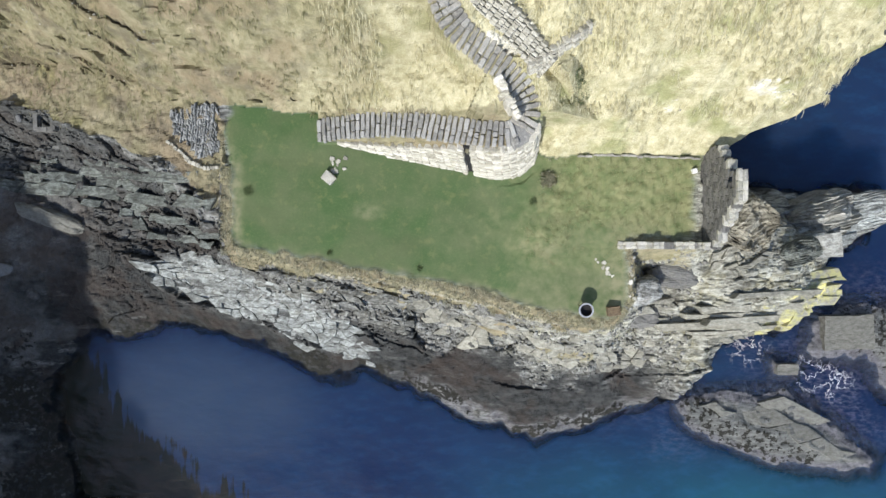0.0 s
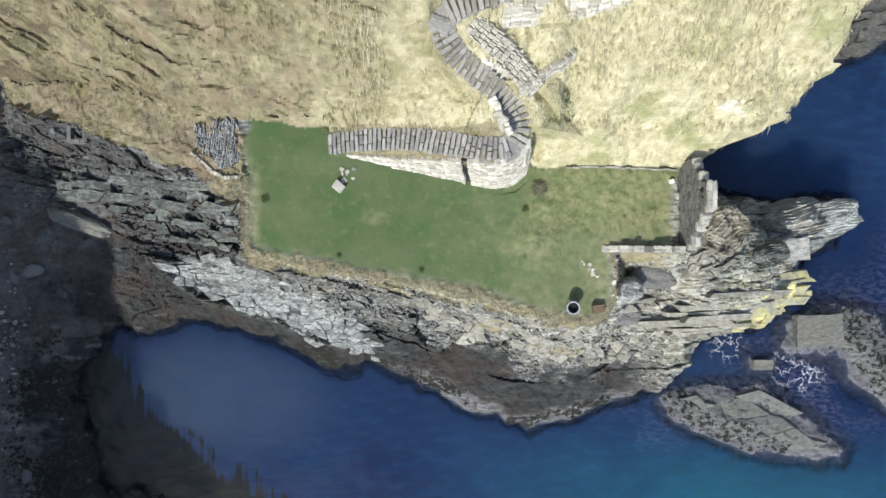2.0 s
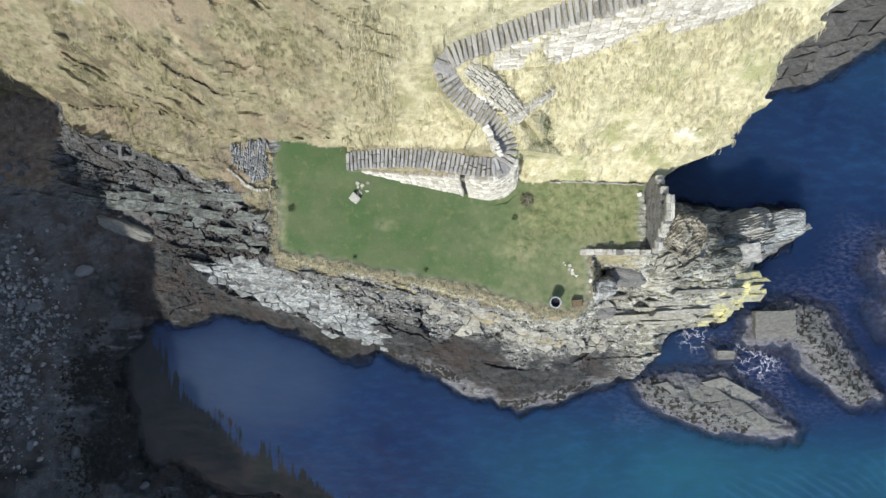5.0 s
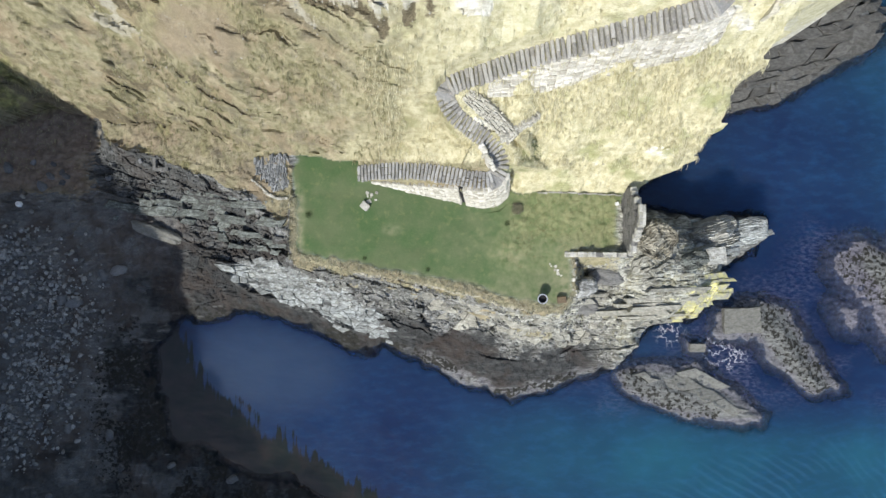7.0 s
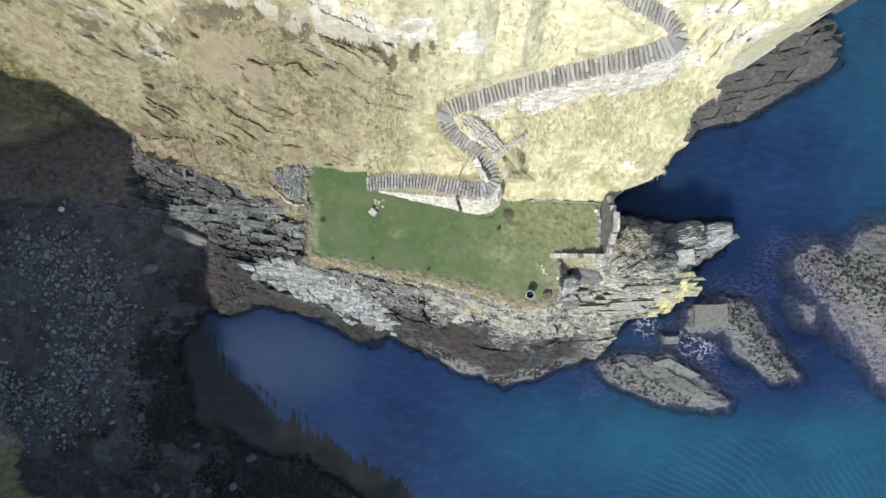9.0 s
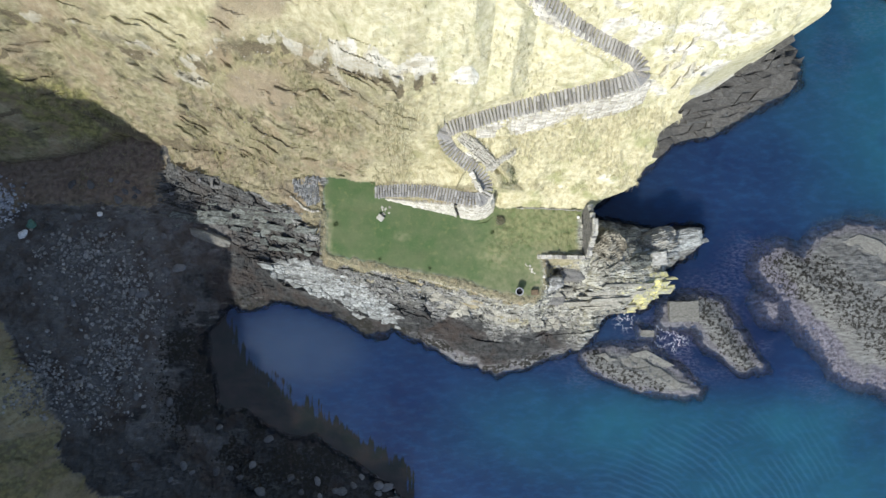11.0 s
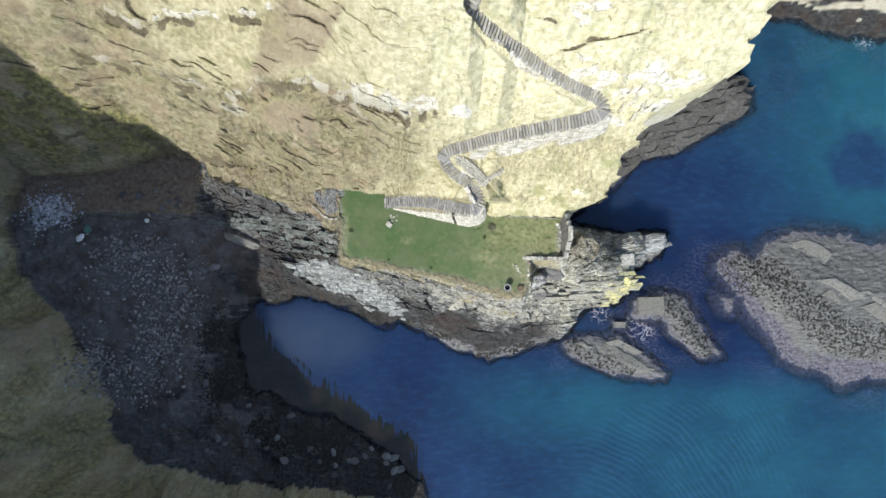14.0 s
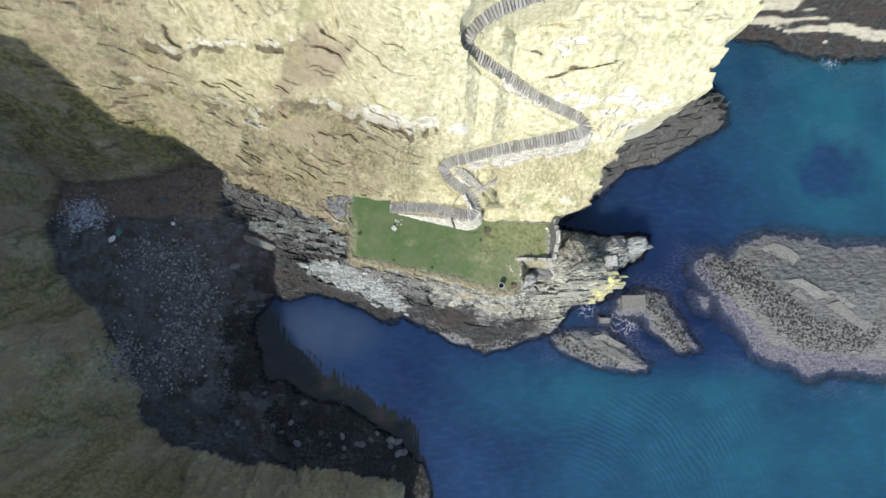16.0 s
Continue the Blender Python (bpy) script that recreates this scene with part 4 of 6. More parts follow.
PALE = stone_material("limed_walling", (0.29, 0.27, 0.22), (0.66, 0.63, 0.56), spot=(0.40, 0.38, 0.28))
GREY_WALL = stone_material("weathered_walling", (0.07, 0.068, 0.064), (0.17, 0.165, 0.155), spot=(0.15, 0.145, 0.115))
CAP = stone_material("lichened_coping", (0.24, 0.235, 0.21), (0.50, 0.48, 0.43), spot=(0.36, 0.34, 0.22))
MORTAR = stone_material("wall_core", (0.22, 0.205, 0.165), (0.28, 0.265, 0.21))
BOULDER = stone_material("beach_boulder", (0.045, 0.045, 0.046), (0.17, 0.17, 0.17), spot=(0.10, 0.095, 0.085))
SLAB = rock_material("shore_rock", 1.4)
SHORE_ROCK = rock_material("dull_shore_rock", 1.05, (1.0, 0.99, 0.93))
PALE_ROCK = rock_material("pale_shore_rock", 1.6, (0.96, 1.0, 1.0), even=0.12)
GREEN_ROCK = rock_material("algae_tinted_rock", 0.76, (0.96, 1.03, 0.97))
LICHEN_ROCK = rock_material("lichened_rock", 1.35, (1, 0.98, 0.88), 0.8, even=0.6)
TAWNY_ROCK = rock_material("tawny_crag_rock", 1.35, (1.05, 0.97, 0.80))
BUFF_ROCK = rock_material("buff_cliff_rock", 2.1, (1.03, 0.99, 0.84), even=0.85)
DARK_ROCK = rock_material("dark_platform_rock", 0.42, (1.0, 0.97, 0.92), even=0.45)
BLEACHED_ROCK = rock_material("bleached_rock", 1.75, (1.0, 1.0, 0.96), even=0.5)
TAN_ROCK = rock_material("grey_tidal_rock", 0.78, (1.0, 1.0, 0.93), even=0.85)
POINT_ROCK = rock_material("buff_point_rock", 1.3, (1.02, 1.0, 0.88), even=0.6)
IRON = plain_material("rusted_iron", (0.05, 0.04, 0.035), 0.7, 0.4, (0.10, 0.06, 0.04))
RIM = plain_material("galvanised_rim", (0.55, 0.56, 0.60), 0.45, 0.5)
SOOT_BLACK = plain_material("soot_black", (0.012, 0.012, 0.014), 0.9)
WOOD = plain_material("weathered_wood", (0.17, 0.12, 0.07), 0.85)
DRIFT = plain_material("bleached_wood", (0.42, 0.39, 0.34), 0.85)
WHITE = plain_material("white_plastic", (0.8, 0.8, 0.78), 0.5)
NET = plain_material("green_netting", (0.10, 0.22, 0.17), 0.8)

# ---- ground and sea ----
gxs = axis((-3000, -400, 260), (-400, -100, 20), (-100, -66, 2.0), (-66, -34, 0.32), (-34, 34, 0.115), (34, 50, 0.22), (50, 76, 0.36), (76, 110, 2.0), (110, 400, 20), (400, 3000, 260))
gys = axis((-3000, -400, 260), (-400, -90, 18), (-90, -45, 2.0), (-45, -19, 0.32), (-19, 8, 0.115), (8, 26, 0.15), (26, 40, 0.4), (40, 80, 2.0), (80, 400, 20), (400, 3000, 260))
GX, GY = np.meshgrid(gxs, gys)
GZ, COVER = terrain(GX, GY)
ground = tagged(new("ground", grid_mesh("ground", gxs, gys, GZ, COVER)), "grassy sea cliff with a green terrace and grey rock shore", "ground", kind="structure")
ground.data.materials.append(GROUND)


def ground_at(x, y):
    """Height of the ground sheet at a place."""
    i = min(max(int(np.searchsorted(gxs, x)) - 1, 0), len(gxs) - 2)
    j = min(max(int(np.searchsorted(gys, y)) - 1, 0), len(gys) - 2)
    fx, fy = (x - gxs[i]) / (gxs[i + 1] - gxs[i]), (y - gys[j]) / (gys[j + 1] - gys[j])
    top = GZ[j, i] * (1 - fx) + GZ[j, i + 1] * fx
    return float(top * (1 - fy) + (GZ[j + 1, i] * (1 - fx) + GZ[j + 1, i + 1] * fx) * fy)


def cover_at(key, x, y):
    i, j = min(int(np.searchsorted(gxs, x)), len(gxs) - 1), min(int(np.searchsorted(gys, y)), len(gys) - 1)
    return float(COVER[key][j, i])


wxs = axis((-3000, -100, 290), (-100, -36, 1.0), (-36, 76, 0.3), (76, 110, 2), (110, 3000, 290))
wys = axis((-3000, -90, 290), (-90, -42, 2.0), (-42, 40, 0.3), (40, 80, 2), (80, 3000, 290))
WX, WY = np.meshgrid(wxs, wys)
bed, _ = terrain(WX, WY, fine=False)
depth = np.clip(-bed, -0.2, 7)
teal = np.clip(0.85 * smooth(32, 66, WX + 6 * fbm(WX * 0.03, WY * 0.03, 3, 50)) * smooth(-4, 22, WY + 0.1 * WX) + 0.6 * smooth(-2, 42, WX) * smooth(-15.5, -22, WY) + 0.3 * blob(WX, WY, 14, -23, 22, 9), 0, 1)
teal = teal * (1 - 0.85 * smooth(7, 3, np.hypot((WX - 62) / 1.1, WY - 14) + 2.2 * fbm(WX * 0.25, WY * 0.25, 4, 53)))
foam = np.zeros(WX.shape)
for cx, cy, r in ((23.6, -9.0, 2.0), (28.6, -10.8, 2.8), (30.3, -11.8, 2.0), (54.6, -13.4, 3.8), (60.5, -16.2, 3.4), (62.5, 32.6, 2.5)):
    foam = np.maximum(foam, smooth(1.0, 0.2, np.hypot(WX - cx, WY - cy) / r))
foam = np.maximum(foam, 0.12 * smooth(0.7, 0.0, np.abs(depth - 0.15)) * (WX > 12) * (WX < 76))
# where the sky's sheen is painted on the cove water
sand = blob(WX, WY, -20, -13.5, 13, 7) * (0.7 + 0.5 * fbm(WX * 0.15, WY * 0.15, 3, 52)) * smooth(0.3, 1.5, depth)
# where the south cliff's dark reflection is painted on the water
CLIFF_REFLECTION = [(-40, -7), (-28, -8.6), (-24.8, -14.2), (-19, -19.4), (-11, -23.4), (-4.2, -28.8), (-1.4, -39), (0, -60), (-60, -60), (-60, -8)]
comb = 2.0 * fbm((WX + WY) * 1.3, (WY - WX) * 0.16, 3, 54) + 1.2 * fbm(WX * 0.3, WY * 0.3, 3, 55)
kelp = np.clip(inside_distance(WX, WY, CLIFF_REFLECTION) + 0.4 * comb, -4, 4)
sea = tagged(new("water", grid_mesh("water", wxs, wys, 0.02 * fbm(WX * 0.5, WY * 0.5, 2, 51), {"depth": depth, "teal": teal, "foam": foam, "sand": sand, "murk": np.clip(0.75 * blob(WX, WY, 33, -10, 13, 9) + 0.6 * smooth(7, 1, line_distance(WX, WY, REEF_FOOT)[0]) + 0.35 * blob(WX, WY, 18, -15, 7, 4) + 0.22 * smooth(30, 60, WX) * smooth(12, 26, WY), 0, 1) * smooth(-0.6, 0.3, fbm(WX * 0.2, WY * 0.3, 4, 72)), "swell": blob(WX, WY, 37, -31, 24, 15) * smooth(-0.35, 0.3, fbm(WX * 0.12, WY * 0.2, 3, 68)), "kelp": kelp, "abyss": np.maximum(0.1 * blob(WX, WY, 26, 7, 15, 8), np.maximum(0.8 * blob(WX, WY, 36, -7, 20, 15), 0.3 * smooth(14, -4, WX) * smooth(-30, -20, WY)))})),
             "deep blue sea water with small ripples", "sea", kind="structure")
sea.data.materials.append(WATER)
sea.data.polygons.foreach_set("use_smooth", np.ones(len(sea.data.polygons), bool))


# ---- helpers for things ----
def part(name, bm, mat, parent=None, label=""):
    """Links a bmesh as one mesh object under a thing or a part."""
    me = bpy.data.meshes.new(name)
    bm.to_mesh(me)
    bm.free()
    me.materials.append(mat)
    ob = new(name, me)
    ob.parent = parent
    return tagged(ob, label)


def block_mesh(seed):
    """A roughly squared stone, one metre a side, with worn upper edges."""
    rnd = random.Random(seed)
    bm = bmesh.new()
    bmesh.ops.create_cube(bm, size=1.0)
    bmesh.ops.bevel(bm, geom=[e for e in bm.edges], offset=0.07, segments=1, affect="EDGES")
    for v in bm.verts:
        v.co += Vector([rnd.uniform(-0.055, 0.055) for _ in range(3)])
    me = bpy.data.meshes.new("stone")
    bm.to_mesh(me)
    bm.free()
    return me


def rubble_mesh(seed):
    """An unsquared walling stone."""
    rnd = random.Random(seed + 40)
    bm = bmesh.new()
    bmesh.ops.create_cube(bm, size=1.08)
    bmesh.ops.bevel(bm, geom=[e for e in bm.edges], offset=0.14, segments=1, affect="EDGES")
    for v in bm.verts:
        v.co += Vector([rnd.uniform(-0.1, 0.1) for _ in range(3)])
    me = bpy.data.meshes.new("stone")
    bm.to_mesh(me)
    bm.free()
    return me


def boulder_mesh(seed, flat=0.6):
    rnd = random.Random(seed)
    bm = bmesh.new()
    bmesh.ops.create_icosphere(bm, subdivisions=2, radius=0.5)
    off = Vector([rnd.uniform(0, 50) for _ in range(3)])
    for v in bm.verts:
        v.co *= 1 + 0.55 * noise.noise(v.co * 1.9 + off) + 0.15 * noise.noise(v.co * 6 + off)
        v.co.z *= flat
    me = bpy.data.meshes.new("boulder")
    bm.to_mesh(me)
    bm.free()
    return me


def slab_mesh(seed):
    """A broken slab of flagstone with an angular outline, about one metre across."""
    rnd = random.Random(seed)
    n = rnd.randint(5, 7)
    bm = bmesh.new()
    rims = []
    for level, size in ((-0.5, 1.0), (0.38, 0.97), (0.5, 0.9)):
        r2 = random.Random(seed + 77)
        rims.append([bm.verts.new(((0.5 + r2.uniform(-0.1, 0.06)) * size * math.cos(2 * math.pi * (k + r2.uniform(-0.25, 0.25)) / n),
                                   (0.5 + r2.uniform(-0.1, 0.06)) * size * math.sin(2 * math.pi * (k + r2.uniform(-0.25, 0.25)) / n), level)) for k in range(n)])
    bm.faces.new(rims[2])
    for a, b in ((0, 1), (1, 2)):
        for k in range(n):
            bm.faces.new((rims[a][k], rims[a][(k + 1) % n], rims[b][(k + 1) % n], rims[b][k]))
    bmesh.ops.recalc_face_normals(bm, faces=bm.faces)
    me = bpy.data.meshes.new("rock_slab")
    bm.to_mesh(me)
    bm.free()
    return me


def tread_mesh(seed):
    """A long rough step stone, wavering along its sides and rounded at its ends."""
    rnd = random.Random(seed + 90)
    bm = bmesh.new()
    rims = []
    ends = (-0.5, -0.44, -0.2, 0.05, 0.28, 0.45, 0.5)
    side = [(rnd.uniform(0.40, 0.53), rnd.uniform(0.40, 0.53)) for _ in ends]
    for k, at in enumerate(ends):
        narrow = 0.72 if k in (0, len(ends) - 1) else 1.0
        dip = 0.06 * (narrow < 1) + rnd.uniform(0, 0.03)
        rims.append([bm.verts.new(q) for q in ((-side[k][0] * narrow, at, -0.5), (-side[k][0] * narrow, at, 0.42 - dip), (-side[k][0] * narrow + 0.1, at, 0.5 - dip),
                                               (side[k][1] * narrow - 0.1, at, 0.5 - dip), (side[k][1] * narrow, at, 0.42 - dip), (side[k][1] * narrow, at, -0.5))])
    for r, q in zip(rims, rims[1:]):
        for k in range(5):
            bm.faces.new((r[k], r[k + 1], q[k + 1], q[k]))
    bm.faces.new(rims[0][::-1])
    bm.faces.new(rims[-1])
    bmesh.ops.recalc_face_normals(bm, faces=bm.faces)
    me = bpy.data.meshes.new("tread")
    bm.to_mesh(me)
    bm.free()
    return me


BLOCKS = {}


def piece(name, mat, parent, m, seed, kind="block"):
    """A stone of its own that shares its mesh with alike stones."""
    key = (kind, mat.name, seed % 6)
    if key not in BLOCKS:
        BLOCKS[key] = {"block": block_mesh, "rubble": rubble_mesh, "boulder": boulder_mesh, "slab": slab_mesh, "tread": tread_mesh}[kind](seed % 6 + 3)
        BLOCKS[key].materials.append(mat)
    ob = new(name, BLOCKS[key])
    ob.parent = parent
    ob.matrix_basis = m
    return ob


def spline(pts, step):
    """A smooth line through points, resampled at an even step along the ground."""
    p = [Vector(q) for q in pts]
    p = [p[0] * 2 - p[1], *p, p[-1] * 2 - p[-2]]
    fine = []
    for k in range(1, len(p) - 2):
        for i in range(24):
            u = i / 24
            fine.append(0.5 * ((2 * p[k]) + (p[k + 1] - p[k - 1]) * u + (2 * p[k - 1] - 5 * p[k] + 4 * p[k + 1] - p[k + 2]) * u * u
                               + (3 * p[k] - p[k - 1] - 3 * p[k + 1] + p[k + 2]) * u ** 3))
    fine.append(p[-2])
    length = [0.0]
    for a, b in zip(fine, fine[1:]):
        length.append(length[-1] + (b - a).xy.length)
    n = max(2, int(round(length[-1] / step)))
    at = np.linspace(0, length[-1], n + 1)
    arr = np.array(fine)
    return [Vector([float(np.interp(s, length, arr[:, c])) for c in range(3)]) for s in at]


def turned(place, along, size, lean=0.0, roll=0.0):
    """The pose of a block that points along a level direction."""
    return Matrix.LocRotScale(place, Euler((lean, roll, math.atan2(along.y, along.x))), size)


# ---- the steps ----
def stair(name, pts, width, label, seed, splits=(0, 0, 0, 1), mat=None):
    rnd = random.Random(seed)
    thing = tagged(new(name), label, "stairs", "flights of cliff steps")
    line = spline(pts, 0.32)
    for k in range(len(line) - 1):
        a, b = line[k], line[k + 1]
        along = Vector((b.x - a.x, b.y - a.y, 0)).normalized()
        side = Vector((-along.y, along.x, 0))
        mid = (a + b) / 2
        w = width * rnd.uniform(0.94, 1.05)
        cuts = sorted(rnd.uniform(0.25, 0.75) for _ in range(rnd.choice(splits)))
        cuts = [0, *[c for i, c in enumerate(cuts) if i == 0 or c - cuts[i - 1] > 0.2], 1]
        for c0, c1 in zip(cuts, cuts[1:]):
            off = (c0 + c1 - 1) / 2 * w
            top = b.z + rnd.uniform(-0.015, 0.015)
            size = Vector((0.27 * rnd.uniform(0.9, 1.08), (c1 - c0) * w - 0.03 + rnd.uniform(-0.06, 0.1), 0.5))
            m = turned(Vector((mid.x, mid.y, top - 0.25)) + side * off, along, size, rnd.uniform(-0.03, 0.03), rnd.uniform(-0.05, 0.05)) @ Matrix.Rotation(rnd.uniform(-0.03, 0.03), 4, "Z")
            piece("tread_stone", mat or STEP, thing, m, rnd.randint(0, 99), "tread")
    return thing


def landing(thing, x, y, z, turn, size, seed):
    """A broad flag at a turn of the steps."""
    piece("landing_stone", STEP, thing, pose(x, y, z - 0.22, 0, 0, turn) @ Matrix.Diagonal((*size, 0.4, 1)), seed)


flight = stair("stone_stair", FLIGHT_1, 1.45, "worn grey flagstone steps running up beside the terrace", 1, (1, 1, 2, 2))
landing(flight, 4.1, 5.15, 14.1, 30, (1.5, 1.3), 2)
flight = stair("stone_stair", FLIGHT_2, 1.35, "short turning flight of grey flagstone steps on the cliff", 2, (1, 2, 2, 3), TAWNY_STEP)
landing(flight, -0.1, 11.2, 18.4, 60, (1.4, 1.3), 3)
flight = stair("stone_stair", FLIGHT_3, 1.5, "long flight of grey stone steps across the cliff face", 3, (0, 0, 0, 1), TAWNY_STEP)
landing(flight, 16.2, 14.6, 26.4, 45, (1.5, 1.4), 1)
stair("stone_stair", FLIGHT_4, 1.4, "upper flight of grey stone steps near the cliff top", 4, (0, 0, 0, 1), TAWNY_STEP)


# ---- walls ----
def leaning_wall(name, base, top, course, length, mat, label, seed, gap=None, depth=0.35, kind="block"):
    """A dry-stone revetment: stones in courses between a line at its foot and a line at its head, against a core."""
    rnd = random.Random(seed)
    thing = tagged(new(name), label, "wall")
    lo, hi = spline(base, 0.25), spline(top, 0.25)
    n = 40
    pick = lambda line, s: line[min(int(s * (len(line) - 1)), len(line) - 2)].lerp(line[min(int(s * (len(line) - 1)) + 1, len(line) - 1)], (s * (len(line) - 1)) % 1.0 if s < 1 else 1.0)
    bm = bmesh.new()
    rows = []
    for i in range(n + 1):
        s = i / n
        a, b = pick(lo, s), pick(hi, s)
        t = (pick(lo, min(s + 0.02, 1)) - pick(lo, max(s - 0.02, 0)))
        back = Vector((-t.y, t.x, 0)).normalized()
        rows.append([bm.verts.new(v) for v in (a + back * 0.22 - Vector((0, 0, 0.5)), b + back * 0.22 - Vector((0, 0, 0.28)), b + back * 0.9 - Vector((0, 0, 0.35)), a + back * 1.4 - Vector((0, 0, 0.5)))])
    for r, q in zip(rows, rows[1:]):
        for k in range(4):
            bm.faces.new((r[k], q[k], q[(k + 1) % 4], r[(k + 1) % 4]))
    bm.faces.new(rows[0])
    bm.faces.new(rows[-1][::-1])
    bmesh.ops.recalc_face_normals(bm, faces=bm.faces)
    part("core", bm, MORTAR, thing)
    # a black strip fills the narrow slot left between the stones
    if gap:
        bm = bmesh.new()
        rows = []
        for i in range(5):
            c = gap[0] + (gap[1] - gap[0]) * i / 4
            a, b = pick(lo, c), pick(hi, c)
            t = (pick(lo, min(c + 0.02, 1)) - pick(lo, max(c - 0.02, 0)))
            back = Vector((-t.y, t.x, 0)).normalized()
            rows.append([bm.verts.new(v) for v in (a + back * 0.16, b + back * 0.16, b + back * 0.4, a + back * 0.4)])
        for r, q in zip(rows, rows[1:]):
            for k in range(4):
                bm.faces.new((r[k], q[k], q[(k + 1) % 4], r[(k + 1) % 4]))
        bmesh.ops.recalc_face_normals(bm, faces=bm.faces)
        part("drain_chute", bm, SOOT_BLACK, thing, "black strip in the narrow slot of the wall")
    total = sum((q - p).xy.length for p, q in zip(lo, lo[1:]))
    s = 0.0
    col = 0
    while s < 1:
        ds = length * rnd.uniform(0.8, 1.25) / total
        s1 = min(s + ds, 1)
        if gap:
            s1 = min(s1, gap[0]) if s < gap[0] - 0.002 else max(s1, gap[1]) if s < gap[1] - 0.002 else s1
        c = (s + s1) / 2
        if gap and s >= gap[0] - 0.002 and s < gap[1] - 0.002:
            s, s1 = gap[1], min(gap[1] + ds, 1)
            c = (s + s1) / 2
        a, b = pick(lo, c), pick(hi, c)
        t = (pick(lo, min(c + 0.02, 1)) - pick(lo, max(c - 0.02, 0)))
        along = Vector((t.x, t.y, 0)).normalized()
        face = b - a
        rows_n = max(1, int(round(face.length / course)))
        slope = math.atan2(Vector((face.x, face.y)).length, face.z)
        for r in range(rows_n):
            if gap and gap[0] < c < gap[1]:
                continue
            f = (r + 0.5 + (0.25 if col % 2 else -0.15) * 0.3) / rows_n
            place = a.lerp(b, f) + Vector((-along.y, along.x, 0)) * (depth * 0.5 - 0.05 + rnd.uniform(-0.04, 0.05))
            size = Vector(((s1 - s) * total * rnd.uniform(0.8, 1.1), depth, face.length / rows_n * rnd.uniform(0.8, 1.15)))
            piece("wall_stone", mat, thing, turned(place, along, size, -slope + rnd.uniform(-0.1, 0.1), rnd.uniform(-0.12, 0.12)), rnd.randint(0, 99), kind)
        s = s1
        col += 1
    return thing


leaning_wall("retaining_wall", *WALL_1, 0.2, 0.5, PALE, "pale lime-washed dry-stone wall under the steps", 11, gap=(0.615, 0.645), kind="rubble")
leaning_wall("retaining_wall", *WALL_2, 0.11, 0.27, LOW_WALL, "pale sloping rubble wall beside the turning steps", 12, kind="rubble")
leaning_wall("retaining_wall", *WALL_3, 0.13, 0.36, LOW_WALL, "short low rubble wall running up the grass slope", 13, kind="rubble")
leaning_wall("retaining_wall", *WALL_4, 0.24, 0.5, PALE, "long pale revetment wall below the cliff steps", 14, kind="rubble")
leaning_wall("retaining_wall", *WALL_5, 0.4, 0.55, PALE, "pale wall edging the upper cliff steps", 15, kind="rubble")
leaning_wall("retaining_wall", *WALL_6, 0.4, 0.6, GREY_WALL, "grey stone wall at the end of the grass terrace", 16)


def free_wall(name, a, b, thick, heights, label, seed, hole=None):
    """A ruined wall of coursed rubble between two places; heights gives its ragged head as (share, level)."""
    rnd = random.Random(seed)
    thing = tagged(new(name), label, "wall", "walls of the roofless ruin")
    a, b = Vector(a), Vector(b)
    along = (b - a).normalized()
    side = Vector((-along.y, along.x, 0))
    total = (b - a).length
    course = 0.24
    z, row = a.z - 0.3, 0
    while z < max(h for _, h in heights):
        s = -rnd.uniform(0, 0.3)
        while s < total:
            w = rnd.uniform(0.3, 0.7)
            c = min(max(s + w / 2, 0), total)
            head = np.interp(c / total, [q for q, _ in heights], [h for _, h in heights]) + rnd.uniform(-0.12, 0.12)
            if z + course * 0.5 < head and not (hole and hole[0] < c < hole[1] and hole[2] < z < hole[3]):
                for f in (-1, 1):
                    place = a + along * c + side * f * (thick * 0.25 + rnd.uniform(-0.02, 0.02))
                    place.z = z + course / 2
                    piece("wall_stone", CAP if z + course * 1.5 >= head else GREY_WALL, thing, turned(place, along, Vector((w * 0.98, thick * 0.52, course * 0.98)), rnd.uniform(-0.05, 0.05), rnd.uniform(-0.04, 0.04)), rnd.randint(0, 99), "rubble")
            s += w
        z += course
        row += 1
    return thing


free_wall("ruin_wall", (15.9, -0.9, 9.8), (15.9, 4.6, 9.8), 0.5, [(0, 11.3), (0.3, 12.9), (0.5, 14.0), (0.68, 14.4), (0.72, 13.6), (0.86, 12.6), (1, 11.9)], "tall grey gable wall of a roofless stone ruin", 21, hole=(3.4, 3.9, 12.4, 13.2))
free_wall("ruin_wall", (10.7, -0.9, 9.6), (15.5, -0.9, 9.7), 0.42, [(0, 9.8), (0.12, 10.05), (0.35, 10.3), (0.7, 10.4), (1, 10.8)], "low broken grey side wall of a roofless ruin", 22)


# ---- broken rock ledges of the shore ----
def clipped(poly, mx, my, nx, ny):
    """The part of a convex outline on the near side of a line through (mx, my) with the normal (nx, ny)."""
    out = []
    for (ax, ay), (bx, by) in zip(poly, poly[1:] + poly[:1]):
        da, db = (ax - mx) * nx + (ay - my) * ny, (bx - mx) * nx + (by - my) * ny
        if da <= 0:
            out.append((ax, ay))
        if (da < 0) != (db < 0):
            f = da / (da - db)
            out.append((ax + (bx - ax) * f, ay + (by - ay) * f))
    return out


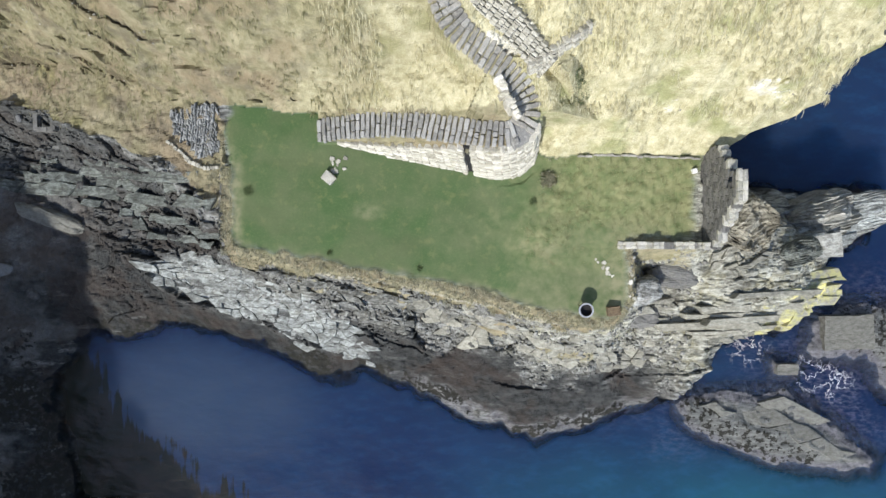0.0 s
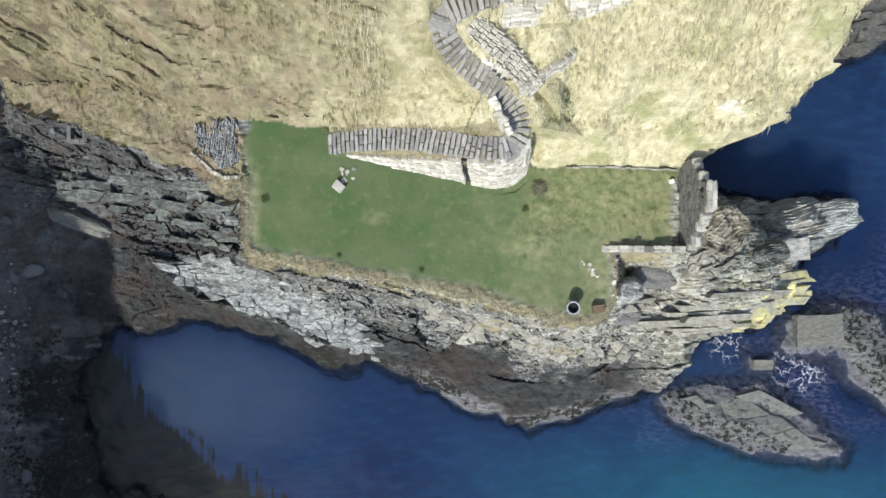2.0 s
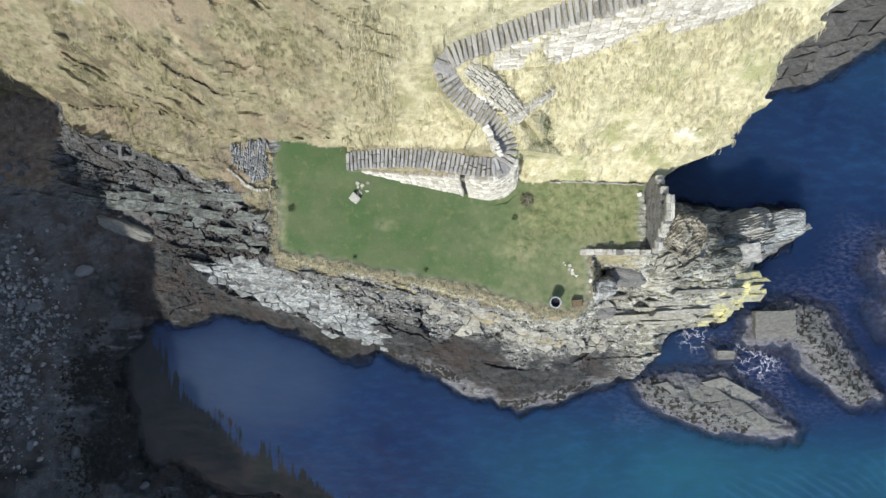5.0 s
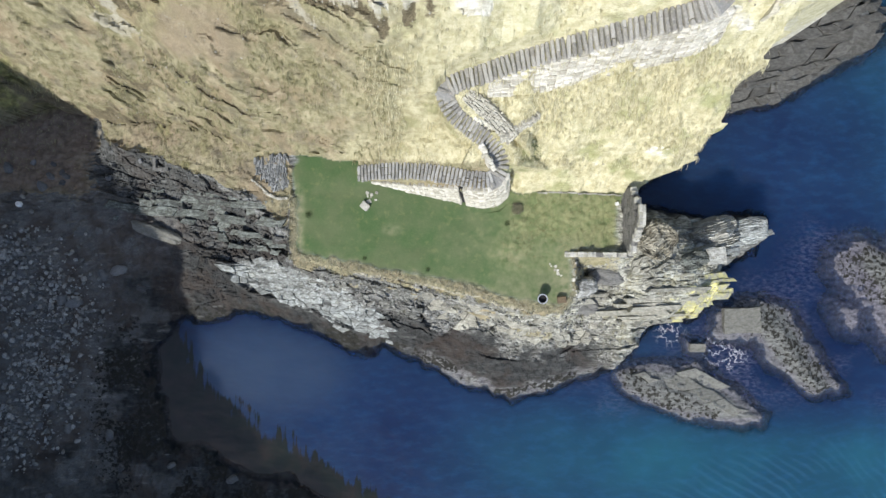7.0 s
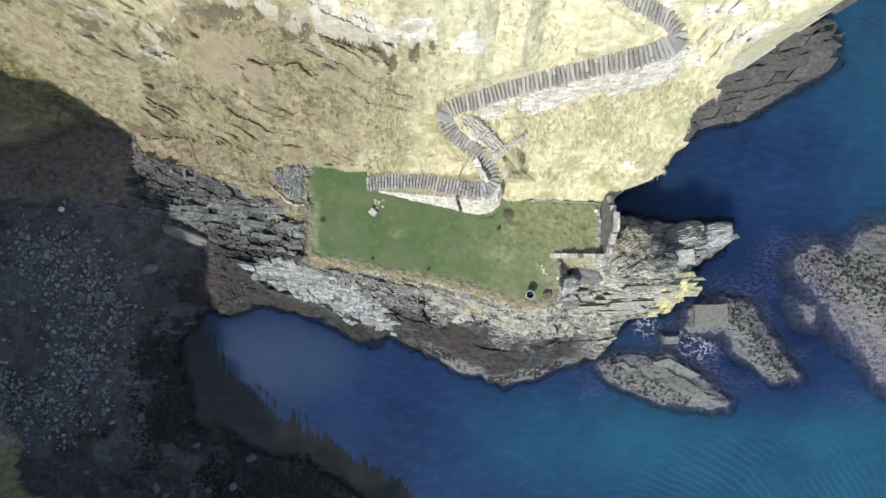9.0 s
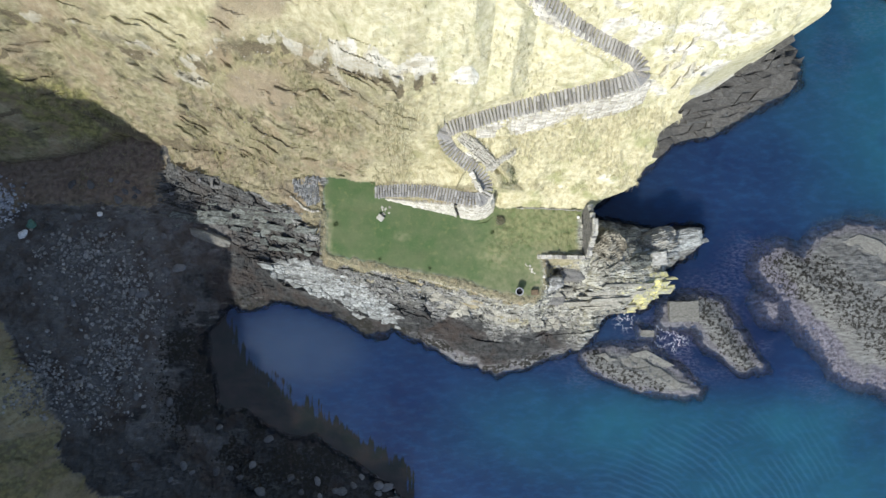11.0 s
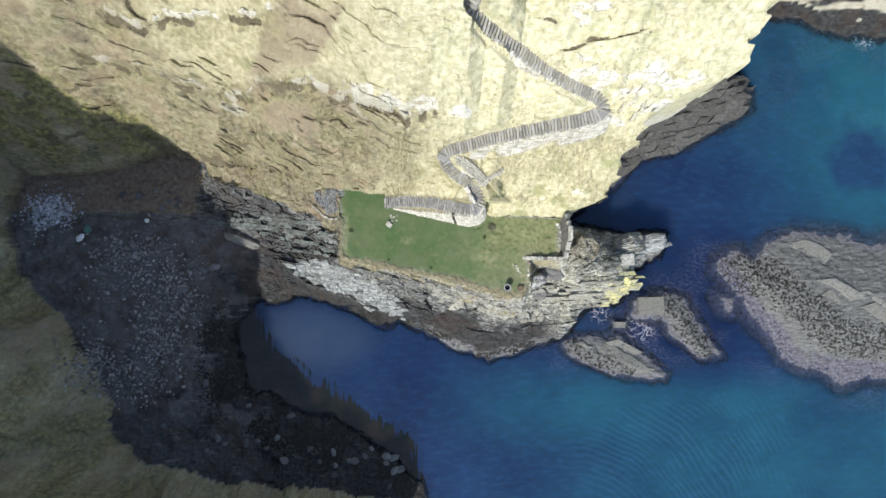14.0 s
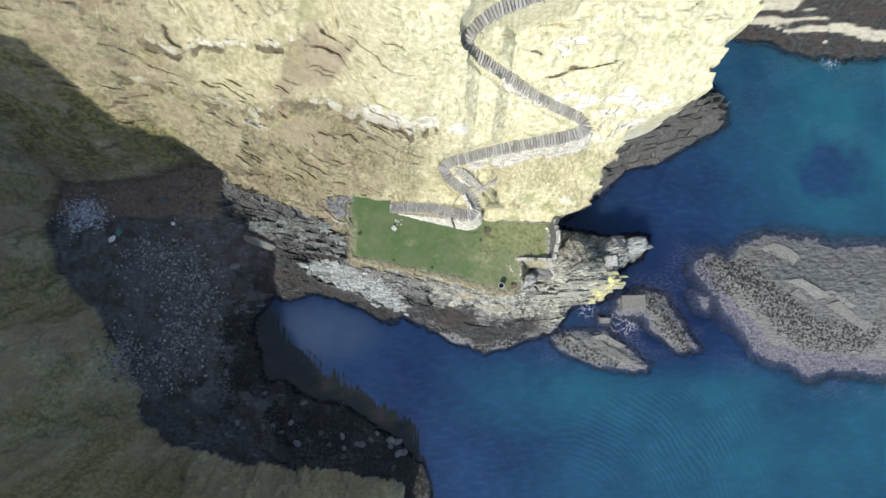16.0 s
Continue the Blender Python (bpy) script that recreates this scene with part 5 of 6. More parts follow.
def broken_paving(rim, cx, cy, ca, sa, cell, rnd):
    """Angular outlines along the strike that fit together like broken paving."""
    reach = max(math.hypot(p[0] - cx, p[1] - cy) for p in rim)
    ni, nj = int(reach / cell[0]) + 3, int(reach / cell[1]) + 3
    seeds = {(i, j): (i + 0.5 * (j % 2) + rnd.uniform(-0.42, 0.42), j + rnd.uniform(-0.36, 0.36)) for i in range(-ni, ni + 1) for j in range(-nj, nj + 1) if rnd.random() > 0.38}
    place = lambda px, py: (cx + px * cell[0] * ca - py * cell[1] * sa, cy + px * cell[0] * sa + py * cell[1] * ca)
    out = []
    for (i, j), (sx, sy) in seeds.items():
        if abs(i) >= ni - 1 or abs(j) >= nj - 1:
            continue
        poly = [(sx - 1.5, sy - 1.5), (sx + 1.5, sy - 1.5), (sx + 1.5, sy + 1.5), (sx - 1.5, sy + 1.5)]
        for di in range(-3, 4):
            for dj in range(-3, 4):
                other = seeds.get((i + di, j + dj))
                if other and (di or dj) and len(poly) > 2:
                    poly = clipped(poly, (sx + other[0]) / 2, (sy + other[1]) / 2, other[0] - sx, other[1] - sy)
        if len(poly) > 2:
            out.append(([place(*q) for q in poly], 0.0))
    return out


def jointed_beds(rim, cx, cy, ca, sa, cell, skew, rnd):
    """Rows of long blocks along the strike, cut across by joints; each row lies at a level of its own."""
    reach = max(math.hypot(p[0] - cx, p[1] - cy) for p in rim)
    out, v, level = [], -reach, 0.0
    while v < reach:
        w = cell[1] * rnd.uniform(0.55, 1.5)
        level = 0.5 * level + rnd.uniform(-0.5, 0.5)
        u = -reach - rnd.uniform(0, cell[0])
        lean = skew + rnd.uniform(-0.5, 0.5)
        while u < reach:
            span = cell[0] * rnd.choice((0.35, 0.6, 0.8, 1.0, 1.4, 1.9)) * rnd.uniform(0.8, 1.2)
            far = max(-1.2, min(1.2, lean + rnd.uniform(-0.6, 0.6)))
            corners = [(u, v), (u + span * rnd.uniform(0.4, 0.6), v + rnd.uniform(-0.3, 0.3) * w), (u + span, v), (u + span + far * w, v + w), (u + span * rnd.uniform(0.4, 0.6) + lean * w, v + w + rnd.uniform(-0.3, 0.3) * w), (u + lean * w, v + w)]
            bend = lambda q: (q[0], q[1] + 0.35 * noise.noise(Vector((q[0] * 0.22, q[1] * 0.15, cx))))
            corners = [bend(q) for q in corners]
            out.append(([(cx + p * ca - q * sa, cy + p * sa + q * ca) for p, q in corners], level + rnd.uniform(-0.2, 0.2)))
            u, lean = u + span, far
        v += w
    return out


def rock_shelf(label, rim, angle, cell, seed, most=300, lift=0.25, mat=None, skip=0.1, deep=1.0, gap=0.022, margin=0.0, skew=None):
    """Jointed beds inside an outline, each block on the ground."""
    rnd = random.Random(seed)
    cx, cy = sum(p[0] for p in rim) / len(rim), sum(p[1] for p in rim) / len(rim)
    thing = tagged(new("rock_shelf"), label, "rock", "rock shelves of the shore")
    ca, sa = math.cos(radians(angle)), math.sin(radians(angle))
    outlines = broken_paving(rim, cx, cy, ca, sa, cell, rnd) if skew is None else jointed_beds(rim, cx, cy, ca, sa, cell, skew, rnd)
    at = np.array([(sum(q[0] for q in poly) / len(poly), sum(q[1] for q in poly) / len(poly)) for poly, _ in outlines])
    rims = inside_distance(at[:, 0], at[:, 1], rim) + 0.35 * fbm(at[:, 0] * 0.6, at[:, 1] * 0.6, 2, seed)
    made = 0
    for (poly, level), inside in zip(outlines, rims):
        if inside < margin or rnd.random() < skip or made >= most:
            continue
        pts = [Vector(q) for q in poly]
        mid = sum(pts, Vector((0, 0))) / len(pts)
        zs = [ground_at(mid.x + dx, mid.y + dy) for dx, dy in ((0.5, 0), (-0.5, 0), (0, 0.5), (0, -0.5))]
        gx, gy = max(-0.35, min(0.35, zs[0] - zs[1])), max(-0.35, min(0.35, zs[2] - zs[3]))
        gx, gy = gx * 0.6 + rnd.uniform(-0.04, 0.04), gy * 0.6 + rnd.uniform(-0.04, 0.04)
        bed_step = math.floor(2.0 + 2.2 * noise.noise(Vector((mid.x * 0.28, mid.y * 0.5, seed)))) / 3 if skew is None else 0.45 + 0.5 * level
        top = sum(zs) / 4 + lift * (bed_step + rnd.uniform(-0.12, 0.18))
        bm = bmesh.new()
        rings = []
        for shrink, drop in ((gap - 0.02, deep), (gap, 0.06), (gap + 0.05, 0.0)):
            ring_v = []
            for q in pts:
                d = q - mid
                d = d * max(0.3, 1 - shrink / max(d.length, 0.05))
                ring_v.append(bm.verts.new((d.x, d.y, d.x * gx + d.y * gy - drop + (rnd.uniform(-0.02, 0.02) if drop < 0.5 else 0))))
            rings.append(ring_v)
        centre = bm.verts.new((0, 0, rnd.uniform(0.0, 0.03)))
        n = len(pts)
        for k in range(n):
            for lo, hi in ((0, 1), (1, 2)):
                bm.faces.new((rings[lo][k], rings[lo][(k + 1) % n], rings[hi][(k + 1) % n], rings[hi][k]))
            bm.faces.new((rings[2][k], rings[2][(k + 1) % n], centre))
        bmesh.ops.recalc_face_normals(bm, faces=bm.faces)
        block = part("rock_block", bm, mat or SLAB, thing)
        block.location = (mid.x, mid.y, top)
        made += 1
    return thing


rock_shelf("pale cracked flagstone shelf above the water", PALE_SHELF, -15, (0.85, 0.42), 31, mat=PALE_ROCK, lift=0.25, skip=0.08, gap=0.022)
rock_shelf("broad grey-green rock slabs on the shore", [(-33, 3.6), (-27, 5.2), (-19, 4.4), (-15.2, 2.2), (-15.2, -0.8), (-20, -1.0), (-24, 0.2), (-28, 2.0), (-33, 2.2)], -6, (2.0, 0.62), 32, lift=0.55, mat=GREEN_ROCK, skip=0.22, deep=1.6, gap=0.035, skew=0.3)
rock_shelf("long level grey beds on the point", [(12, -4.9), (17, -4.9), (22.5, -4.2), (22.5, -7.6), (21, -8.0), (15, -7.2), (12, -6.6)], 3, (3.0, 0.46), 33, lift=0.5, deep=1.8, mat=POINT_ROCK, skip=0.03, skew=0.0)
rock_shelf("stepped rock blocks crusted with yellow lichen", [(22.3, -3.2), (25, -3.0), (28, -3.0), (28, -5.4), (25, -7.6), (22.3, -7.9)], 3, (1.9, 0.46), 42, lift=0.6, deep=1.8, mat=LICHEN_ROCK, skip=0.02, skew=0.0)
rock_shelf("tilted pale rock ledges at the point", [(24.0, 2.4), (29, 2.6), (32.5, 1.6), (30, -0.6), (27, -1.2), (23.5, -0.6)], 14, (1.7, 0.36), 34, lift=0.7, mat=PALE_ROCK, skew=0.4)
rock_shelf("weathered tan rocks behind the ruin", [(16.6, 2.4), (19.5, 2.6), (22, 2.0), (21, -0.5), (19.5, -2.4), (17, -2.4), (16.6, -1)], 25, (0.9, 0.4), 43, lift=0.6, mat=POINT_ROCK, skip=0.2, skew=0.3)
rock_shelf("buff rock buttress beside the upper steps", [(17.4, 14.4), (19, 13.8), (20.8, 15.2), (19.8, 17), (17.6, 16.6)], 70, (1.0, 0.4), 44, lift=0.5, deep=2.5, mat=BUFF_ROCK, skip=0.3, skew=0.2)
rock_shelf("small broken rocks below the terrace edge", [(-13.5, -2.2), (-8, -3.4), (-2, -4.6), (-2, -8.0), (-8, -5.6), (-13, -3.4)], -15, (0.8, 0.36), 35, lift=0.4, skip=0.35, mat=SHORE_ROCK, skew=0.4)
rock_shelf("buff broken ledges below the lawn corner", [(-2, -4.6), (2, -5.2), (8, -7.0), (12, -7.2), (16, -8.2), (15, -10), (8, -9.4), (2, -8.2), (-2, -7.2)], -8, (0.85, 0.5), 49, lift=0.3, skip=0.3, mat=POINT_ROCK, gap=0.02)
rock_shelf("grey blocky rock platform under the cliff", [(24, 9.6), (33, 14.6), (44, 21), (45, 24.5), (41, 27), (30, 20), (23, 13)], 14, (2.0, 0.8), 36, lift=1.1, deep=2.6, mat=DARK_ROCK, margin=-0.1, gap=0.04, skip=0.05, skew=0.2)
rock_shelf("flat cracked slabs on a low islet", [(19.8, -13.6), (23, -12.9), (27.5, -13.0), (31.5, -16.2), (32.3, -17.8), (28, -17.0), (24, -15.6)], -26, (3.0, 1.5), 38, lift=0.12, mat=TAN_ROCK, skip=0.15, margin=0.45, skew=0.9)
rock_shelf("smooth grey beds of a broad reef", [(50.1, 1.4), (55.4, 2.0), (63, 0.4), (72, -3), (72, -10), (62, -10), (57, -8), (54, -4.7), (51, -1.2)], -32, (5.0, 1.5), 40, lift=0.14, skip=0.4, mat=TAN_ROCK, margin=0.9, skew=0.6, gap=0.04)


def outcrop(label, x, y, size, turn, seed, mat=SLAB, ragged=0.3):
    """A single large smooth slab of rock that stands out of the turf."""
    rnd = random.Random(seed)
    bm = bmesh.new()
    bmesh.ops.create_icosphere(bm, subdivisions=5, radius=0.5)
    for v in bm.verts:
        v.co = Vector((math.copysign(abs(v.co.x * 2) ** 0.6, v.co.x) / 2, math.copysign(abs(v.co.y * 2) ** 0.7, v.co.y) / 2, math.copysign(abs(v.co.z * 2) ** 0.55, v.co.z) / 2))
        v.co *= 1 + 0.16 * noise.noise(v.co * 2.5 + Vector((seed, 0, 0))) + 0.05 * noise.noise(v.co * 9)
        bed_at = v.co.y * 13 + v.co.x * 3 + 1.2 * noise.noise(v.co * 3 + Vector((0, seed, 0)))
        v.co.z += ragged * (0.10 * (bed_at % 1) - 0.05 + 0.22 * noise.noise(v.co * 4 + Vector((0, 0, seed))))
    ob = part("rock_outcrop", bm, mat)
    ob.matrix_basis = pose(x, y, ground_at(x, y) + size[2] * 0.05, 4, -3, turn) @ Matrix.Diagonal((*size, 1))
    return tagged(ob, label, "rock")


outcrop("large smooth grey slab beside the ruin", 15.1, -2.9, (3.3, 1.7, 1.6), -4, 51, GREY_WALL)
outcrop("long smooth pale slab beside the shaded beach", -28.9, 0.9, (5.2, 1.3, 0.9), -18, 57, TAN_ROCK)
outcrop("large pale tilted rock on the point", 26.0, 1.0, (4.8, 3.0, 4.4), 22, 58, BLEACHED_ROCK, 1.0)
outcrop("long grey rock at the tip of the point", 29.6, 1.3, (4.6, 2.6, 1.6), 18, 59, PALE_ROCK, 0.8)
outcrop("tawny broken crag behind the ruin", 19.3, 0.4, (3.4, 3.6, 2.4), 50, 60, TAWNY_ROCK, 1.2)
outcrop("dark grey rock in the cleft of the point", 22.9, -1.4, (2.6, 1.6, 1.4), 25, 61, GREEN_ROCK, 1.0)
outcrop("rounded pale boulder at the lawn end", 12.9, -3.9, (2.3, 1.7, 1.5), 15, 52)
outcrop("dark squarish rock at the lawn end", 13.6, -6.0, (2.6, 1.5, 1.3), 3, 53, GREY_WALL)
def flat_rock(label, x, y, size, turn, seed, level, mat):
    """A level bedded slab with broken sides, standing out of shallow water."""
    bm = bmesh.new()
    bmesh.ops.create_cube(bm, size=1.0)
    bmesh.ops.subdivide_edges(bm, edges=bm.edges[:], cuts=5, use_grid_fill=True)
    for v in bm.verts:
        rim_here = max(abs(v.co.x), abs(v.co.y)) > 0.45
        v.co.x *= 1 + (0.10 * noise.noise(Vector((v.co.y * 4, v.co.z * 3, seed))) if rim_here else 0)
        v.co.y *= 1 + (0.12 * noise.noise(Vector((v.co.x * 4, v.co.z * 3, seed + 9))) if rim_here else 0)
        v.co.z += 0.03 * noise.noise(Vector((v.co.x * 5, v.co.y * 5, seed)))
    ob = part("flat_rock", bm, mat)
    ob.matrix_basis = pose(x, y, level - size[2] / 2, 0, 0, turn) @ Matrix.Diagonal((*size, 1))
    return tagged(ob, label, "rock")


flat_rock("flat squarish tan rock slab awash at the skerry", 30.9, -7.8, (3.7, 2.6, 2.0), 2, 5, 0.75, TAN_ROCK)
flat_rock("small flat oblong rock standing in the water", 26.4, -10.7, (1.6, 0.8, 2.4), 0, 6, 0.5, TAN_ROCK)
flat_rock("square pale block on the point", 25.6, -1.0, (1.7, 1.6, 2.2), 5, 54, ground_at(25.6, -1.0) + 0.7, BLEACHED_ROCK)

# ---- paved slope at the end of the terrace ----
paving = rock_shelf("blue-grey stone paving beside the grass terrace", [(-17.4, 7.5), (-14.3, 7.6), (-14.2, 5.0), (-15.6, 4.7), (-16.7, 5.6)], 78, (0.30, 0.15), 61, lift=0.3, deep=0.9, mat=PAVING, skip=0.0, gap=0.014, skew=0.1)
paving.name, paving["category"] = "paved_slope", "paving"
del paving["group"]

def edging(label, pts, size, mat, seed, sink=0.0):
    """A line of low stones along a course of places on the ground."""
    rnd = random.Random(seed)
    row = tagged(new("stone_edging"), label, "edging")
    line = spline([(*p, 0) for p in pts], size[0])
    for a, b in zip(line, line[1:]):
        mid, along = (a + b) / 2, (b - a).normalized()
        s = Vector((size[0] * rnd.uniform(0.75, 1.1), size[1] * rnd.uniform(0.7, 1.3), size[2]))
        z = ground_at(mid.x, mid.y) + size[2] * 0.25 - sink + rnd.uniform(-0.03, 0.03)
        piece("edge_stone", mat, row, turned(Vector((mid.x + rnd.uniform(-0.04, 0.04), mid.y + rnd.uniform(-0.04, 0.04), z)), along, s, rnd.uniform(-0.08, 0.08), rnd.uniform(-0.08, 0.08)), rnd.randint(0, 99), "rubble")
    return row


edging("pale stone kerb below the blue-grey paving", [(-17.6, 5.7), (-16.8, 5.0), (-16.0, 4.3), (-15.2, 3.95), (-14.2, 3.95)], (0.26, 0.22, 0.34), LOW_WALL, 62, 0.08)
edging("thin line of pale stones at the cliff foot", [(8.2, 4.55), (10.5, 4.5), (12.7, 4.4), (15.4, 4.3)], (0.42, 0.10, 0.26), TAWNY_STEP, 63, 0.06)


# ---- things on the terrace ----
def ring(bm, r0, r1, z0, z1, n=32):
    """A round band with thickness."""
    loops = [[bm.verts.new((r * math.cos(2 * math.pi * k / n), r * math.sin(2 * math.pi * k / n), z)) for k in range(n)] for r, z in ((r1, z0), (r1, z1), (r0, z1), (r0, z0))]
    for a in range(4):
        for k in range(n):
            bm.faces.new((loops[a][k], loops[a][(k + 1) % n], loops[(a + 1) % 4][(k + 1) % n], loops[(a + 1) % 4][k]))


def fire_basin(x, y):
    z = ground_at(x, y)
    basin = tagged(new("fire_basin"), "dark iron fire basin on legs with a pale rim", "fire basin")
    basin.location = (x, y, z)
    bm = bmesh.new()
    ring(bm, 0.36, 0.40, 0.62, 0.96)
    part("shell", bm, IRON, basin)
    bm = bmesh.new()
    ring(bm, 0.355, 0.45, 0.95, 1.0)
    bmesh.ops.bevel(bm, geom=bm.edges[:], offset=0.012, segments=1, affect="EDGES")
    part("rim", bm, RIM, basin, "pale galvanised rim")
    bm = bmesh.new()
    bmesh.ops.create_circle(bm, cap_ends=True, radius=0.375, segments=32)
    bmesh.ops.translate(bm, verts=bm.verts, vec=(0, 0, 0.66))
    part("ash_bed", bm, SOOT_BLACK, basin, "black ash bed")
    for k in range(3):
        a = 2.1 * k + 0.4
        bm = bmesh.new()
        bmesh.ops.create_cone(bm, cap_ends=True, segments=10, radius1=0.022, radius2=0.022, depth=0.74)
        bmesh.ops.translate(bm, verts=bm.verts, vec=(0.33 * math.cos(a), 0.33 * math.sin(a), 0.33))
        part("leg", bm, IRON, basin)
    return basin


def crate(x, y, turn):
    box = tagged(new("wooden_crate"), "small weathered brown wooden crate on the grass", "crate")
    box.matrix_basis = pose(x, y, ground_at(x, y), 0, 0, turn)
    for k in range(4):
        bm = bmesh.new()
        bmesh.ops.create_cube(bm, size=1.0)
        bmesh.ops.bevel(bm, geom=bm.edges[:], offset=0.03, segments=1, affect="EDGES")
        bmesh.ops.scale(bm, vec=(0.74, 0.12, 0.04), verts=bm.verts)
        bmesh.ops.translate(bm, verts=bm.verts, vec=(0, -0.21 + 0.14 * k, 0.42))
        part("lid_board", bm, WOOD, box)
    for sx, sy, lx, ly in ((0, 0.26, 0.72, 0.03), (0, -0.26, 0.72, 0.03), (0.35, 0, 0.03, 0.5), (-0.35, 0, 0.03, 0.5)):
        bm = bmesh.new()
        bmesh.ops.create_cube(bm, size=1.0)
        bmesh.ops.scale(bm, vec=(lx, ly, 0.42), verts=bm.verts)
        bmesh.ops.translate(bm, verts=bm.verts, vec=(sx, sy, 0.19))
        part("side_board", bm, WOOD, box)
    return box


fire_basin(8.55, -4.8)
crate(10.3, -4.9, 8)
stone = piece("stone_block", CAP, None, turned(Vector((-7.2, 3.3, ground_at(-7.2, 3.3) + 0.12)), Vector((0.8, -0.62, 0)), Vector((0.78, 0.62, 0.45))), 3)
tagged(stone, "squared pale grey stone lying on the lawn", "stone")


def scatter(name, label, spots, size, mat, seed, kind="slab", category="stones"):
    """A loose group of small stones that lie together, each a piece of its own."""
    rnd = random.Random(seed)
    thing = tagged(new(name), label, category)
    for x, y in spots:
        s = rnd.uniform(*size)
        m = turned(Vector((x, y, ground_at(x, y) - 0.02)), Vector((rnd.uniform(-1, 1), rnd.uniform(-1, 1), 0)), Vector((s, s * rnd.uniform(0.6, 0.9), s * 0.45)), rnd.uniform(-0.1, 0.1), rnd.uniform(-0.1, 0.1))
        piece("loose_stone", mat, thing, m, rnd.randint(0, 99), kind)
    return thing


rnd = random.Random(71)
scatter("rubble_patch", "flat sunken stones in the grass beside the lawn block", [(-6.5 + rnd.uniform(-0.5, 0.5), 4.0 + rnd.uniform(-0.5, 0.5)) for _ in range(9)], (0.25, 0.45), LOW_WALL, 72)
scatter("rubble_patch", "line of small white stones in worn turf", [(9.45 + 0.85 * k / 11 + rnd.uniform(-0.15, 0.15), -1.8 - 1.0 * k / 11 + rnd.uniform(-0.1, 0.1)) for k in range(12)], (0.15, 0.32), PALE, 73)
scatter("rubble_patch", "fallen pale stones at the lawn corner", [(11.6 + rnd.uniform(-0.3, 0.3), -2.2 - 0.25 * k + rnd.uniform(-0.1, 0.1)) for k in range(12)], (0.15, 0.4), PALE, 74)
kerb = tagged(new("stone_kerb"), "pale upright kerb stones inside the turn of the steps", "kerb")
for k in range(14):
    f = k / 13
    m = turned(Vector((2.7 + 1.05 * f + rnd.uniform(-0.1, 0.1), 7.55 - 1.65 * f + rnd.uniform(-0.1, 0.1), 15.15 - 0.75 * f)), Vector((0.5, -0.85, 0)), Vector((rnd.uniform(0.22, 0.4), rnd.uniform(0.3, 0.5), 1.5)), rnd.uniform(-0.08, 0.08), rnd.uniform(-0.08, 0.08))
    piece("kerb_stone", PALE, kerb, m, rnd.randint(0, 99), "rubble")
tub = piece("white_tub", WHITE, None, turned(Vector((15.05, 3.55, ground_at(15.05, 3.55) + 0.12)), Vector((1, 0.3, 0)), Vector((0.26, 0.3, 0.3))), 2)
tagged(tub, "small white plastic tub in the ruin's grass", "tub")


def stone_pen(x, y):
    """A small square pen of piled stones."""
    pen = tagged(new("stone_pen"), "small square drystone pen above the rocks", "pen")
    rnd = random.Random(81)
    z = ground_at(x, y)
    for k in range(4):
        a = k * math.pi / 2
        side = Vector((math.cos(a), math.sin(a), 0))
        along = Vector((-side.y, side.x, 0))
        for r in range(2):
            for i in range(3):
                m = turned(Vector((x, y, z + 0.0 + 0.25 * r)) + side * 0.58 + along * (i - 1) * 0.42, along, Vector((0.42, 0.3, 0.25)), rnd.uniform(-0.08, 0.08), rnd.uniform(-0.08, 0.08))
                piece("wall_stone", GREY_WALL, pen, m, rnd.randint(0, 99))
    return pen


stone_pen(-27.0, 7.4)

# ---- flotsam on the beach ----
def lump(name, mat, x, y, size, label, category, seed):
    bm = bmesh.new()
    bmesh.ops.create_icosphere(bm, subdivisions=3, radius=0.5)
    for v in bm.verts:
        v.co *= 1 + 0.35 * noise.noise(v.co * 3 + Vector((seed, 2, 5)))
    ob = part(name, bm, mat)
    ob.matrix_basis = pose(x, y, ground_at(x, y) + size[2] * 0.3, 0, 0, 40) @ Matrix.Diagonal((*size, 1))
    return tagged(ob, label, category)


lump("plastic_sack", WHITE, -52.2, 1.0, (1.3, 0.9, 0.6), "crumpled white plastic sack on the boulder beach", "sack", 1)
lump("fishing_net", NET, -51.2, 2.2, (1.2, 1.1, 0.5), "heap of washed-up green fishing net", "net", 2)
lump("net_float", WHITE, -42.4, 3.6, (0.6, 0.55, 0.5), "white plastic float lying among boulders", "float", 3)

def driftwood(x, y, turn, length):
    """A weathered pole, tapered and slightly bent."""
    bm = bmesh.new()
    rings = []
    for k in range(9):
        f = k / 8
        r = 0.09 - 0.04 * f
        rings.append([bm.verts.new(((f - 0.5) * length, 0.12 * math.sin(f * 3) + r * math.cos(a), r * math.sin(a))) for a in [2 * math.pi * i / 8 for i in range(8)]])
    for p, q in zip(rings, rings[1:]):
        for i in range(8):
            bm.faces.new((p[i], p[(i + 1) % 8], q[(i + 1) % 8], q[i]))
    bm.faces.new(rings[0])
    bm.faces.new(rings[-1][::-1])
    bmesh.ops.recalc_face_normals(bm, faces=bm.faces)
    ob = part("driftwood_pole", bm, DRIFT)
    ob.matrix_basis = pose(x, y, ground_at(x, y) + 0.12, 0, 0, turn)
    return tagged(ob, "pale weathered driftwood pole on the cobbles", "driftwood")


driftwood(-50.1, -1.1, 53, 1.9)

